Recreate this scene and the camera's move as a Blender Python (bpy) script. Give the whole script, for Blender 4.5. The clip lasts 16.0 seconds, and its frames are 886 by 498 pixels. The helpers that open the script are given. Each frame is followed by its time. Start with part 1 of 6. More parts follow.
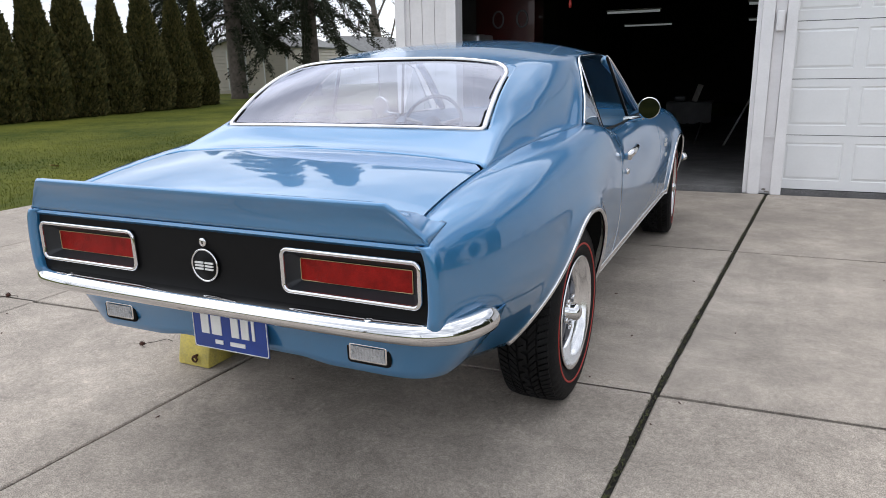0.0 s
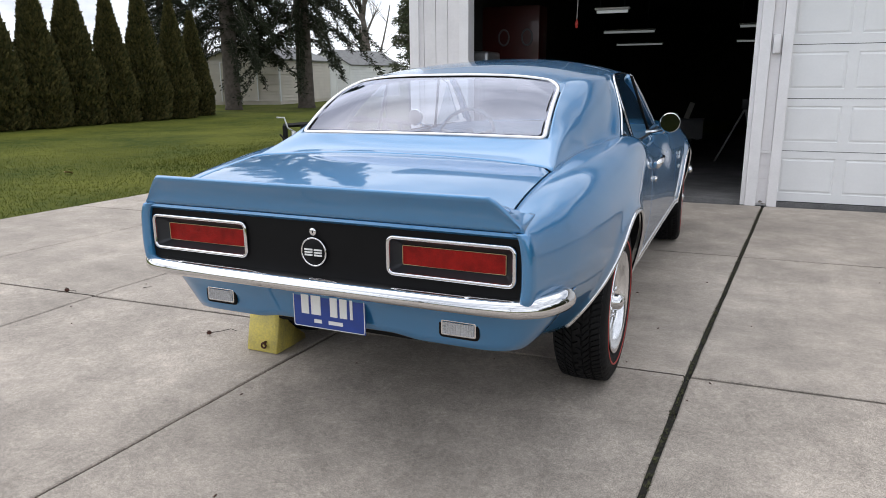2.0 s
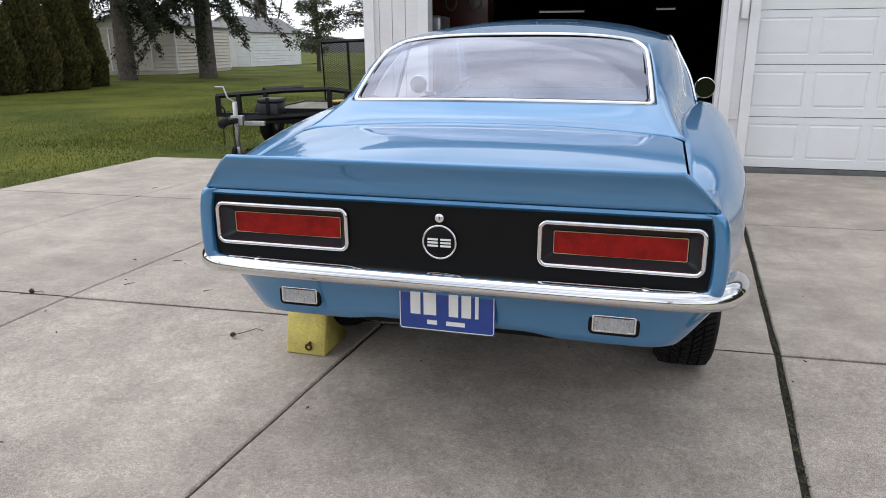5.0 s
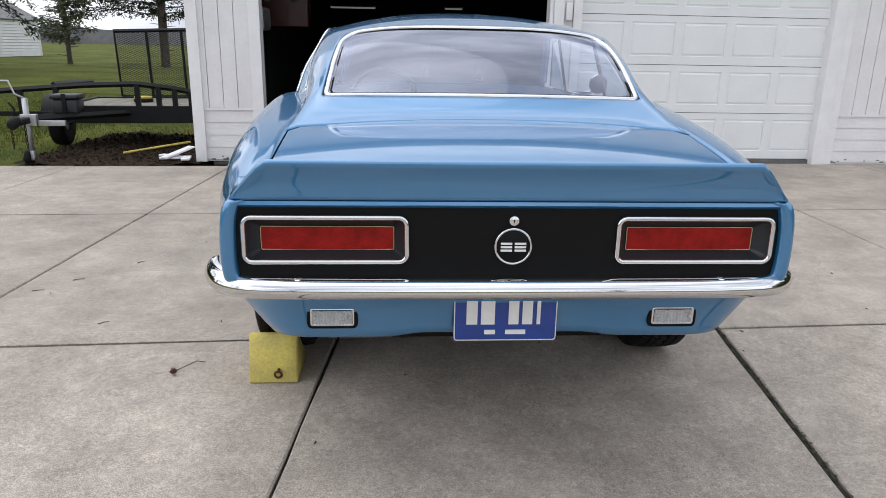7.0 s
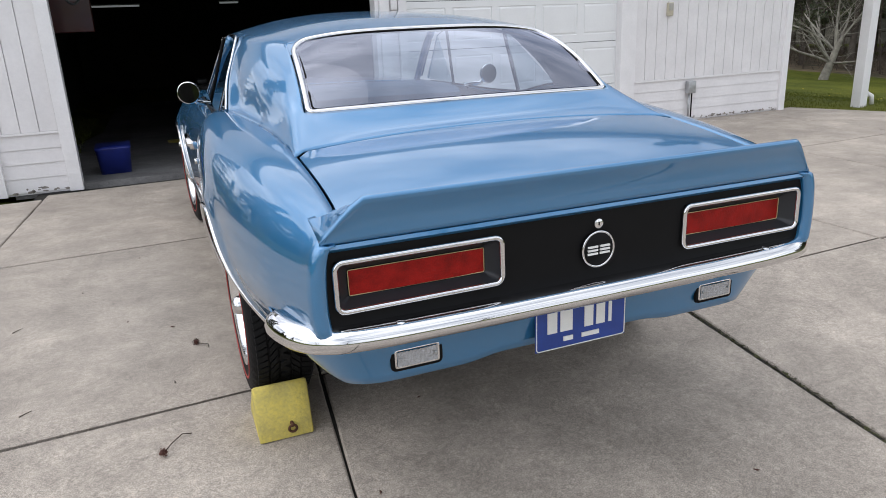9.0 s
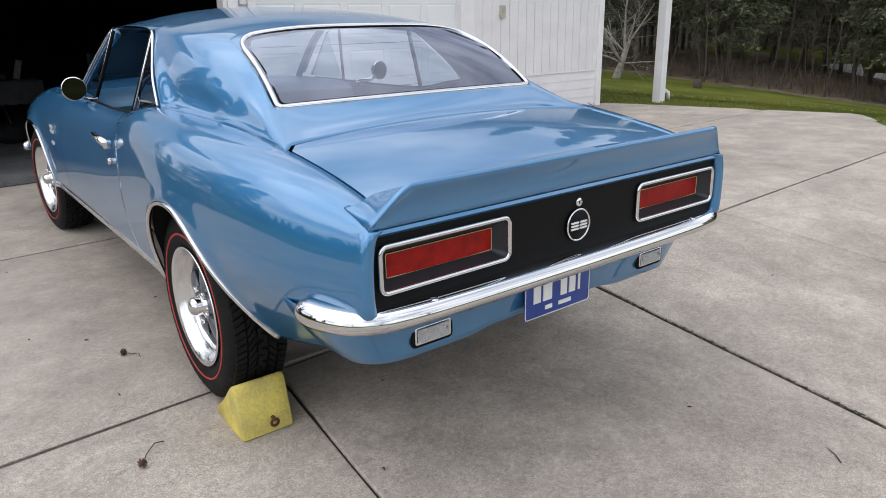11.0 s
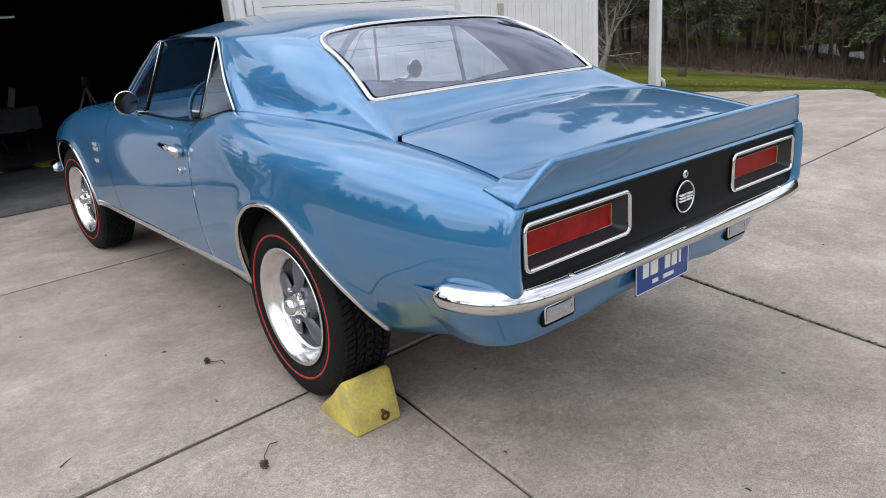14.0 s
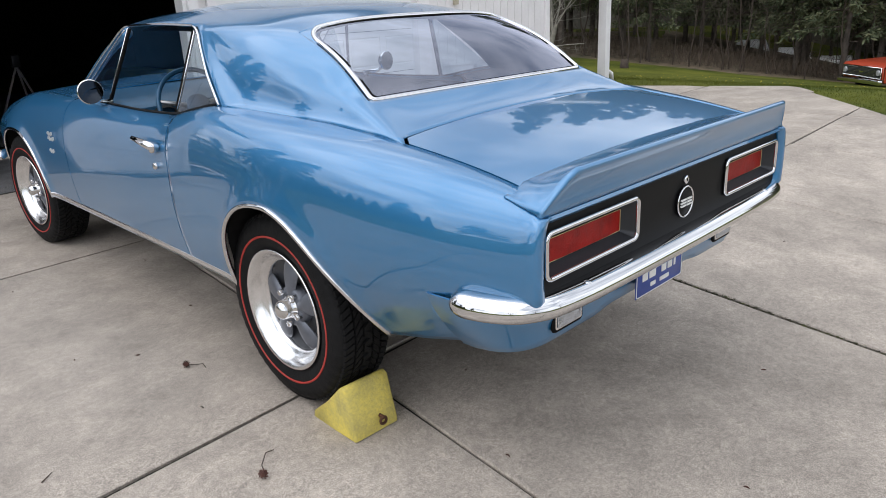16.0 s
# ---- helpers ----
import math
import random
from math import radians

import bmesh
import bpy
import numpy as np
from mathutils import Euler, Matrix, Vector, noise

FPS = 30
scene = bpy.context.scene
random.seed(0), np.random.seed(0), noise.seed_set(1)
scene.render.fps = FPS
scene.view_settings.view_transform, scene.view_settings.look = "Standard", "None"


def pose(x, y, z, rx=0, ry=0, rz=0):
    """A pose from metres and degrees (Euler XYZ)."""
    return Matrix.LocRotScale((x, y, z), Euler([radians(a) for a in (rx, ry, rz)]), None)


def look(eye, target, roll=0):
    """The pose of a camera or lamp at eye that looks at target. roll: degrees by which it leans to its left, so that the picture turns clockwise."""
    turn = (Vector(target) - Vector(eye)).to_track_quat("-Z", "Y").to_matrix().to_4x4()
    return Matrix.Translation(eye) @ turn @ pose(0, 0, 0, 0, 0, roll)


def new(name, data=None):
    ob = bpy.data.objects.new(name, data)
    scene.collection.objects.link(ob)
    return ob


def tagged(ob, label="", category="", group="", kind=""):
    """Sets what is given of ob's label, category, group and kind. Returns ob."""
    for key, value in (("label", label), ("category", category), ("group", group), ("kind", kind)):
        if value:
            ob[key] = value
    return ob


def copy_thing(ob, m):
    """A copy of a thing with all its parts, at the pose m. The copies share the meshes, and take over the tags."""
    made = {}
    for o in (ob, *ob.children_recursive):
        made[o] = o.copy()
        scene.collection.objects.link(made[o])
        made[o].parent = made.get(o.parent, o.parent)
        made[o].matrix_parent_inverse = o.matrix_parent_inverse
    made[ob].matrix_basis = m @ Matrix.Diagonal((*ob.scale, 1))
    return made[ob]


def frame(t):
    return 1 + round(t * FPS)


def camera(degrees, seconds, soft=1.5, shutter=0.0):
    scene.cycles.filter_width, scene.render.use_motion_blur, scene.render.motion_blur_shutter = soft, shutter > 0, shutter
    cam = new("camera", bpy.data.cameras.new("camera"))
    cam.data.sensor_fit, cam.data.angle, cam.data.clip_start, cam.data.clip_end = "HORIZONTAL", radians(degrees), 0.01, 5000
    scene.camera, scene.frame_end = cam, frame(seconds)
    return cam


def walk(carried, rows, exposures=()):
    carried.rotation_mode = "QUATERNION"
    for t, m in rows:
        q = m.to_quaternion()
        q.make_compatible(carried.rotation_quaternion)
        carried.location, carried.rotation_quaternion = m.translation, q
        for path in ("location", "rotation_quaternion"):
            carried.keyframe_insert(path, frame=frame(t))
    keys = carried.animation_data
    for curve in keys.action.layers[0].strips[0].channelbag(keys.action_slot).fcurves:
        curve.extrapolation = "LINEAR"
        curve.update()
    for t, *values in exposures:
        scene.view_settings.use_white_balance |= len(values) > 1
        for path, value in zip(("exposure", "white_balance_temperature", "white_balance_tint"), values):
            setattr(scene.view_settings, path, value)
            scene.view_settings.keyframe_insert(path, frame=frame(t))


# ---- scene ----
# ---- camera and its walk ----
cam = camera(64.9, 16.0, soft=0.9)
PATH = [
    (0, (-0.226, 0.225, 1.215), (-1.073, 1.963, 0.703), -1.3),
    (0.5, (-0.205, 0.119, 1.201), (-1.037, 1.867, 0.697), -1.7),
    (1, (-0.193, -0.03, 1.211), (-1.071, 1.683, 0.669), -2.0),
    (1.5, (-0.303, -0.138, 1.219), (-1.129, 1.612, 0.716), -2.0),
    (2, (-0.372, -0.187, 1.223), (-1.177, 1.581, 0.749), -0.4),
    (2.5, (-0.438, -0.212, 1.213), (-1.224, 1.564, 0.737), -0.0),
    (3, (-0.497, -0.222, 1.206), (-1.259, 1.556, 0.697), 1.6),
    (3.5, (-0.58, -0.12, 1.165), (-1.295, 1.661, 0.602), 1.4),
    (4, (-0.712, 0.026, 1.182), (-1.586, 1.734, 0.617), -2.1),
    (4.5, (-0.904, -0.043, 1.171), (-1.723, 1.691, 0.605), 0.5),
    (5, (-1.147, -0.121, 1.191), (-1.677, 1.726, 0.635), -0.3),
    (7.3, (-2.023, -0.045, 1.172), (-1.849, 1.867, 0.609), -0.6),
    (7.5, (-2.078, 0.013, 1.175), (-1.858, 1.917, 0.604), -2.3),
    (8, (-2.217, 0.084, 1.196), (-1.875, 1.965, 0.607), -1.3),
    (8.2, (-2.318, 0.115, 1.202), (-1.886, 1.976, 0.609), -1.3),
    (10.3, (-3.004, 0.326, 1.259), (-1.997, 1.942, 0.647), -1.8),
    (10.5, (-3.066, 0.343, 1.258), (-1.997, 1.919, 0.646), -1.1),
    (11, (-3.14, 0.329, 1.249), (-1.992, 1.844, 0.626), -1.1),
    (11.5, (-3.167, 0.307, 1.235), (-1.993, 1.767, 0.535), -1.0),
    (12, (-3.198, 0.26, 1.209), (-2.152, 1.785, 0.448), -5.8),
    (12.5, (-3.334, 0.28, 1.22), (-2.221, 1.767, 0.478), -4.4),
    (13, (-3.455, 0.359, 1.241), (-2.24, 1.817, 0.609), -5.2),
    (13.5, (-3.495, 0.408, 1.236), (-2.254, 1.873, 0.675), -4.0),
    (14, (-3.449, 0.534, 1.212), (-2.265, 2.026, 0.601), -4.5),
    (14.5, (-3.386, 0.65, 1.211), (-2.309, 2.208, 0.569), -6.6),
    (15, (-3.466, 0.698, 1.242), (-2.306, 2.193, 0.593), -5.6),
    (15.5, (-3.538, 0.705, 1.251), (-2.238, 2.079, 0.601), -3.4),
    (16, (-3.561, 0.69, 1.265), (-2.259, 2.058, 0.606), -2.8),
]
walk(cam, [(t, look(eye, target, roll)) for t, eye, target, roll in PATH])

# ---- world, sun and exposure ----
world = bpy.data.worlds.new("overcast_sky")
scene.world = world
world.use_nodes = True
wn, wl = world.node_tree.nodes, world.node_tree.links
wn.clear()
w_out, w_bg = wn.new("ShaderNodeOutputWorld"), wn.new("ShaderNodeBackground")
sky = wn.new("ShaderNodeTexSky")
sky.sky_type, sky.sun_disc = "NISHITA", False
sky.sun_elevation, sky.sun_rotation = radians(58), radians(-78)
sky.air_density, sky.dust_density = 1.0, 3.0
w_co, w_map = wn.new("ShaderNodeTexCoord"), wn.new("ShaderNodeMapping")
w_map.inputs["Scale"].default_value = (1.0, 1.0, 2.6)
clouds = wn.new("ShaderNodeTexNoise")
clouds.inputs["Scale"].default_value, clouds.inputs["Detail"].default_value, clouds.inputs["Roughness"].default_value = 2.3, 7.0, 0.55
c_ramp = wn.new("ShaderNodeValToRGB")
c_ramp.color_ramp.elements[0].position, c_ramp.color_ramp.elements[0].color = 0.34, (3.6, 4.0, 4.8, 1)
c_ramp.color_ramp.elements[1].position, c_ramp.color_ramp.elements[1].color = 0.66, (12.5, 12.8, 13.4, 1)
w_mix = wn.new("ShaderNodeMix")
w_mix.data_type, w_mix.inputs[0].default_value = "RGBA", 0.86
wl.new(w_co.outputs["Generated"], w_map.inputs[0])
wl.new(w_map.outputs[0], clouds.inputs["Vector"])
wl.new(clouds.outputs["Fac"], c_ramp.inputs[0])
wl.new(sky.outputs[0], w_mix.inputs[6])
wl.new(c_ramp.outputs[0], w_mix.inputs[7])
SUN_WAY = Vector((-0.50, 0.10, 0.86)).normalized()
glow_dot, glow_pow, glow_add, glow_mix = wn.new("ShaderNodeVectorMath"), wn.new("ShaderNodeMath"), wn.new("ShaderNodeMath"), wn.new("ShaderNodeMix")
glow_dot.operation, glow_dot.inputs[1].default_value = "DOT_PRODUCT", SUN_WAY
wl.new(w_co.outputs["Generated"], glow_dot.inputs[0])
glow_pow.operation, glow_pow.use_clamp, glow_pow.inputs[1].default_value = "POWER", False, 3.0
g_max = wn.new("ShaderNodeMath")
g_max.operation, g_max.inputs[1].default_value = "MAXIMUM", 0.0
wl.new(glow_dot.outputs["Value"], g_max.inputs[0])
wl.new(g_max.outputs[0], glow_pow.inputs[0])
glow_add.operation, glow_add.inputs[1].default_value, glow_add.inputs[2].default_value = "MULTIPLY_ADD", 0.35, 0.95
wl.new(glow_pow.outputs[0], glow_add.inputs[0])
glow_mix.data_type, glow_mix.blend_type, glow_mix.inputs[0].default_value = "RGBA", "MULTIPLY", 1.0
wl.new(w_mix.outputs[2], glow_mix.inputs[6])
wl.new(glow_add.outputs[0], glow_mix.inputs[7])
wl.new(glow_mix.outputs[2], w_bg.inputs[0])
w_bg.inputs[1].default_value = 0.160
wl.new(w_bg.outputs[0], w_out.inputs[0])

sun = new("sun", bpy.data.lights.new("sun", "SUN"))
sun.data.energy, sun.data.angle, sun.data.color = 0.5, radians(80), (1.0, 0.97, 0.92)
sun.matrix_world = look(tuple(SUN_WAY * 30), (0, 0, 0))


# ---- materials ----
def mat(name, color, rough=0.6, metal=0.0, spread=0.0, scale=6.0, bump=0.0, bump_scale=80.0, coat=0.0, second=None, detail=6.0, flake=0.0, spec=None):
    """A principled material: colour spread by noise at two scales, and a fine relief."""
    m = bpy.data.materials.new(name)
    m.use_nodes = True
    nt = m.node_tree
    n, l = nt.nodes, nt.links
    b = n["Principled BSDF"]
    b.inputs["Roughness"].default_value, b.inputs["Metallic"].default_value = rough, metal
    b.inputs["Base Color"].default_value = (*color, 1)
    b.inputs["Coat Weight"].default_value = coat
    b.inputs["Coat Roughness"].default_value = 0.03
    if spec is not None:
        b.inputs["Specular IOR Level"].default_value = spec
    co = n.new("ShaderNodeTexCoord")
    if spread or second:
        t1, t2 = n.new("ShaderNodeTexNoise"), n.new("ShaderNodeTexNoise")
        t1.inputs["Scale"].default_value, t1.inputs["Detail"].default_value = scale, detail
        t2.inputs["Scale"].default_value, t2.inputs["Detail"].default_value = scale * 11, 3
        l.new(co.outputs["Object"], t1.inputs["Vector"])
        l.new(co.outputs["Object"], t2.inputs["Vector"])
        add = n.new("ShaderNodeMath")
        add.operation = "MULTIPLY_ADD"
        add.inputs[1].default_value = 0.45
        l.new(t2.outputs["Fac"], add.inputs[0])
        l.new(t1.outputs["Fac"], add.inputs[2])
        ramp = n.new("ShaderNodeValToRGB")
        lo = [c * (1 - spread) for c in color]
        hi = [min(1, c * (1 + spread)) for c in color]
        if second:
            lo = second
        ramp.color_ramp.elements[0].position, ramp.color_ramp.elements[0].color = 0.5, (*lo, 1)
        ramp.color_ramp.elements[1].position, ramp.color_ramp.elements[1].color = 0.95, (*hi, 1)
        l.new(add.outputs[0], ramp.inputs[0])
        l.new(ramp.outputs[0], b.inputs["Base Color"])
    if bump:
        t3, bp = n.new("ShaderNodeTexNoise"), n.new("ShaderNodeBump")
        t3.inputs["Scale"].default_value, t3.inputs["Detail"].default_value = bump_scale, 4
        bp.inputs["Strength"].default_value, bp.inputs["Distance"].default_value = bump, 0.01
        l.new(co.outputs["Object"], t3.inputs["Vector"])
        l.new(t3.outputs["Fac"], bp.inputs["Height"])
        l.new(bp.outputs[0], b.inputs["Normal"])
    return m


def glass_mat(name, tint, gloss=1.0, mirror=0.09, sheen=(0.87, 0.92, 1.0)):
    """Thin glass: clear with a tint, gloss by Fresnel."""
    m = bpy.data.materials.new(name)
    m.use_nodes = True
    n, l = m.node_tree.nodes, m.node_tree.links
    n.clear()
    out, mix = n.new("ShaderNodeOutputMaterial"), n.new("ShaderNodeMixShader")
    tr, gl, fr = n.new("ShaderNodeBsdfTransparent"), n.new("ShaderNodeBsdfGlossy"), n.new("ShaderNodeLayerWeight")
    tr.inputs[0].default_value = (*tint, 1)
    gl.inputs["Roughness"].default_value = 0.01
    gl.inputs[0].default_value = (gloss * sheen[0], gloss * sheen[1], gloss * sheen[2], 1)
    rise, share = n.new("ShaderNodeMath"), n.new("ShaderNodeMath")
    rise.operation, rise.inputs[1].default_value = "POWER", 4.0
    share.operation, share.inputs[1].default_value, share.inputs[2].default_value = "MULTIPLY_ADD", 1 - mirror, mirror
    l.new(fr.outputs["Facing"], rise.inputs[0])
    l.new(rise.outputs[0], share.inputs[0])
    l.new(share.outputs[0], mix.inputs[0])
    l.new(tr.outputs[0], mix.inputs[1])
    l.new(gl.outputs[0], mix.inputs[2])
    l.new(mix.outputs[0], out.inputs[0])
    return m


def concrete_mat(name, color, stain=0.25):
    """Broom-finished concrete: mottled, with dark stains and fine sand grain."""
    m = mat(name, color, 0.85, 0, 0.0)
    n, l = m.node_tree.nodes, m.node_tree.links
    b = n["Principled BSDF"]
    co = n.new("ShaderNodeNewGeometry")
    info = n.new("ShaderNodeObjectInfo")
    col = n.new("ShaderNodeRGB")
    col.outputs[0].default_value = (*color, 1)
    last = col.outputs[0]
    for s, d, p0, p1, k in ((0.9, 5, 0.35, 0.7, stain), (3.2, 8, 0.40, 0.75, stain * 0.9), (14, 6, 0.35, 0.7, 0.12), (60, 3, 0.38, 0.62, 0.15), (260, 2, 0.38, 0.62, 0.40)):
        t, r, mx = n.new("ShaderNodeTexNoise"), n.new("ShaderNodeMapRange"), n.new("ShaderNodeMix")
        t.inputs["Scale"].default_value, t.inputs["Detail"].default_value, t.inputs["Roughness"].default_value = s, d, 0.6
        l.new(co.outputs["Position"], t.inputs["Vector"])
        r.inputs[1].default_value, r.inputs[2].default_value, r.inputs[3].default_value, r.inputs[4].default_value = p0, p1, 1 - k, 1 + k * 0.5
        l.new(t.outputs["Fac"], r.inputs[0])
        mx.data_type, mx.blend_type, mx.inputs[0].default_value = "RGBA", "MULTIPLY", 1.0
        l.new(last, mx.inputs[6])
        l.new(r.outputs[0], mx.inputs[7])
        last = mx.outputs[2]
    r, mx = n.new("ShaderNodeMapRange"), n.new("ShaderNodeMix")
    r.inputs[3].default_value, r.inputs[4].default_value = 0.93, 1.05
    l.new(info.outputs["Random"], r.inputs[0])
    mx.data_type, mx.blend_type, mx.inputs[0].default_value = "RGBA", "MULTIPLY", 1.0
    l.new(last, mx.inputs[6])
    l.new(r.outputs[0], mx.inputs[7])
    l.new(mx.outputs[2], b.inputs["Base Color"])
    t, bp = n.new("ShaderNodeTexNoise"), n.new("ShaderNodeBump")
    t.inputs["Scale"].default_value, t.inputs["Detail"].default_value = 160, 4
    bp.inputs["Strength"].default_value, bp.inputs["Distance"].default_value = 0.35, 0.004
    l.new(co.outputs["Position"], t.inputs["Vector"])
    l.new(t.outputs["Fac"], bp.inputs["Height"])
    l.new(bp.outputs[0], b.inputs["Normal"])
    return m


PAINT = mat("blue_metallic_paint", (0.026, 0.188, 0.402), 0.38, 0.5, 0.06, 700, 0.0, coat=1.0)
PAINT.node_tree.nodes["Principled BSDF"].inputs["Coat IOR"].default_value = 1.85
WHITE_METAL = mat("bright_badge_metal", (0.75, 0.75, 0.74), 0.35, 0.5)
CHROME = mat("chrome", (0.70, 0.70, 0.71), 0.06, 1.0, 0.03, 4)
ALUMINIUM = mat("polished_aluminium", (0.78, 0.78, 0.79), 0.22, 1.0, 0.05, 30)
BLACK_PANEL = mat("satin_black", (0.005, 0.005, 0.0055), 0.5, 0, 0.1, 20, spec=0.14)
DARK = mat("dark_void", (0.010, 0.010, 0.010), 0.9, 0, 0.2, 5, spec=0.1)
CHARCOAL = mat("charcoal_paint", (0.022, 0.0235, 0.028), 0.4, 0.2, 0.1, 20)
RED_LENS = mat("red_lens", (0.27, 0.007, 0.005), 0.3, 0, 0.30, 26, 0.2, 240, spec=0.2)
CLEAR_LENS = mat("clear_ribbed_lens", (0.46, 0.47, 0.49), 0.2, 0.3, 0.12, 40, 0.6, 180, coat=0.8)
GOLD = mat("thin_gold_line", (0.55, 0.45, 0.25), 0.4, 0.6)
WHITE_INK = mat("white_lettering", (0.78, 0.78, 0.76), 0.5, 0, 0.05, 20)
PLATE_BLUE = mat("plate_blue", (0.010, 0.045, 0.26), 0.4, 0, 0.12, 18, coat=0.2)
RUBBER = mat("tyre_rubber", (0.008, 0.008, 0.0085), 0.65, 0, 0.35, 14, 0.25, 160, spec=0.16)
RED_STRIPE = mat("red_sidewall_stripe", (0.38, 0.03, 0.022), 0.55, 0, 0.15, 20)
WHEEL_GREY = mat("wheel_grey", (0.135, 0.145, 0.17), 0.36, 0.4, 0.08, 30)
WHEEL_DARK = mat("wheel_grey_recess", (0.07, 0.073, 0.082), 0.45, 0.3, 0.1, 30)
VINYL = mat("blue_vinyl", (0.006, 0.019, 0.040), 0.42, 0, 0.15, 30, 0.2, 200)
DASH_BLUE = mat("dash_blue", (0.022, 0.095, 0.185), 0.35, 0.1, 0.1, 20)
GLASS = glass_mat("window_glass", (0.70, 0.77, 0.80), 1.0, 0.06)
SCREEN_GLASS = glass_mat("windscreen_glass", (0.78, 0.85, 0.87), 0.6, 0.03)
REAR_GLASS = glass_mat("rear_window_glass", (0.52, 0.59, 0.66), 1.0, 0.21, (0.82, 0.85, 1.0))
CAR_FLOOR = mat("black_carpet", (0.012, 0.012, 0.014), 0.95, 0, 0.3, 60)
CONCRETE = concrete_mat("driveway_concrete", (0.545, 0.475, 0.405), 0.23)
# concrete colour lowered to put the indoor dimness into the floor
GARAGE_FLOOR = concrete_mat("dimmed_garage_concrete", (0.22, 0.215, 0.215), 0.3)
JOINT_DIRT = mat("joint_dirt", (0.022, 0.020, 0.016), 0.95, 0, 0.5, 30, 0.5, 90)
MOSS = mat("joint_moss", (0.060, 0.062, 0.024), 0.95, 0, 0.5, 18, 0.8, 120, second=(0.022, 0.018, 0.012))
GRASS = mat("lawn_grass", (0.094, 0.098, 0.016), 0.9, 0, 0.35, 0.55, 0.9, 60, second=(0.037, 0.056, 0.009), detail=8, spec=0.1)
BLADES = mat("grass_blades", (0.096, 0.101, 0.017), 0.8, 0, 0.45, 0.8, second=(0.045, 0.068, 0.011), spec=0.15)
MULCH = mat("bare_earth", (0.040, 0.029, 0.021), 0.95, 0, 0.6, 14, 1.0, 30, spec=0.05)
WHITE_PAINT = mat("white_siding_paint", (0.74, 0.72, 0.725), 0.5, 0, 0.06, 3, 0.12, 60)
WHITE_TRIM = mat("white_trim_paint", (0.78, 0.765, 0.77), 0.45, 0, 0.05, 5, 0.1, 50)
WORN_WOOD = mat("bare_weathered_wood", (0.26, 0.235, 0.21), 0.9, 0, 0.4, 30, 0.4, 80)
LAMP_GLOW = mat("dim_lamp_tube", (0.8, 0.82, 0.82), 0.4)
LAMP_GLOW.node_tree.nodes["Principled BSDF"].inputs["Emission Color"].default_value = (0.9, 1.0, 1.0, 1)
LAMP_GLOW.node_tree.nodes["Principled BSDF"].inputs["Emission Strength"].default_value = 0.13
TRIPOD_GREY = mat("pale_tripod_metal", (0.45, 0.44, 0.42), 0.5, 0.2)
DOOR_WHITE = mat("garage_door_white", (0.77, 0.775, 0.78), 0.4, 0, 0.03, 4, 0.05, 120)
# near-black base colour stands in for the shade inside the garage
GARAGE_GLOOM = mat("garage_gloom_black", (0.025, 0.024, 0.022), 0.95, 0, 0.3, 2)
YELLOW = mat("worn_yellow_paint", (0.60, 0.48, 0.085), 0.6, 0, 0.2, 9, 0.4, 70, second=(0.37, 0.31, 0.10))
RUST = mat("rusty_steel", (0.10, 0.045, 0.025), 0.8, 0.4, 0.4, 40, 0.4, 90)
BLACK_STEEL = mat("black_trailer_paint", (0.007, 0.007, 0.008), 0.55, 0.0, 0.3, 10, 0.2, 60, spec=0.2)
GALV = mat("galvanised_steel", (0.42, 0.43, 0.44), 0.4, 0.8, 0.15, 20)
BARK = mat("tree_bark", (0.085, 0.070, 0.058), 0.95, 0, 0.45, 7, 1.0, 30)
GREY_BARK = mat("grey_bark", (0.24, 0.225, 0.19), 0.95, 0, 0.4, 8, 0.8, 40)
FAR_BARK = mat("grey_brown_bark", (0.13, 0.11, 0.095), 0.95, 0, 0.3, 9)
TWIG_BARK = mat("dark_twig_bark", (0.06, 0.045, 0.035), 0.95, 0, 0.3, 9)


def leaf_mat(name, a, b):
    m = mat(name, a, 0.75, spec=0.2)
    n, l = m.node_tree.nodes, m.node_tree.links
    g, r = n.new("ShaderNodeNewGeometry"), n.new("ShaderNodeValToRGB")
    r.color_ramp.elements[0].color, r.color_ramp.elements[1].color = (*a, 1), (*b, 1)
    l.new(g.outputs["Random Per Island"], r.inputs[0])
    l.new(r.outputs[0], n["Principled BSDF"].inputs["Base Color"])
    return m


ARBOR_LEAF = leaf_mat("arborvitae_foliage", (0.030, 0.038, 0.012), (0.135, 0.115, 0.042))
SPRUCE_LEAF = leaf_mat("spruce_needles", (0.013, 0.018, 0.009), (0.036, 0.042, 0.022))
PINE_LEAF = leaf_mat("pine_needles", (0.042, 0.062, 0.032), (0.155, 0.165, 0.090))
BRUSH_LEAF = leaf_mat("bare_brush", (0.050, 0.038, 0.029), (0.13, 0.10, 0.075))
SHED_SIDING = mat("cream_vinyl_siding", (0.66, 0.605, 0.525), 0.6, 0, 0.06, 2)
SHED_WHITE = mat("white_vinyl_siding", (0.80, 0.80, 0.79), 0.6, 0, 0.06, 2)
SHINGLE = mat("grey_shingles", (0.22, 0.22, 0.22), 0.9, 0, 0.3, 8, 0.5, 30)
TRUCK_RED = mat("orange_red_paint", (0.42, 0.055, 0.022), 0.4, 0, 0.1, 6, coat=0.6)
BLUE_PLASTIC = mat("blue_plastic", (0.010, 0.020, 0.17), 0.45, 0, 0.15, 8)
# red taken far down so the colour itself carries the indoor gloom
RED_ENAMEL = mat("dimmed_red_enamel", (0.05, 0.006, 0.005), 0.4, 0, 0.15, 5, coat=0.3)
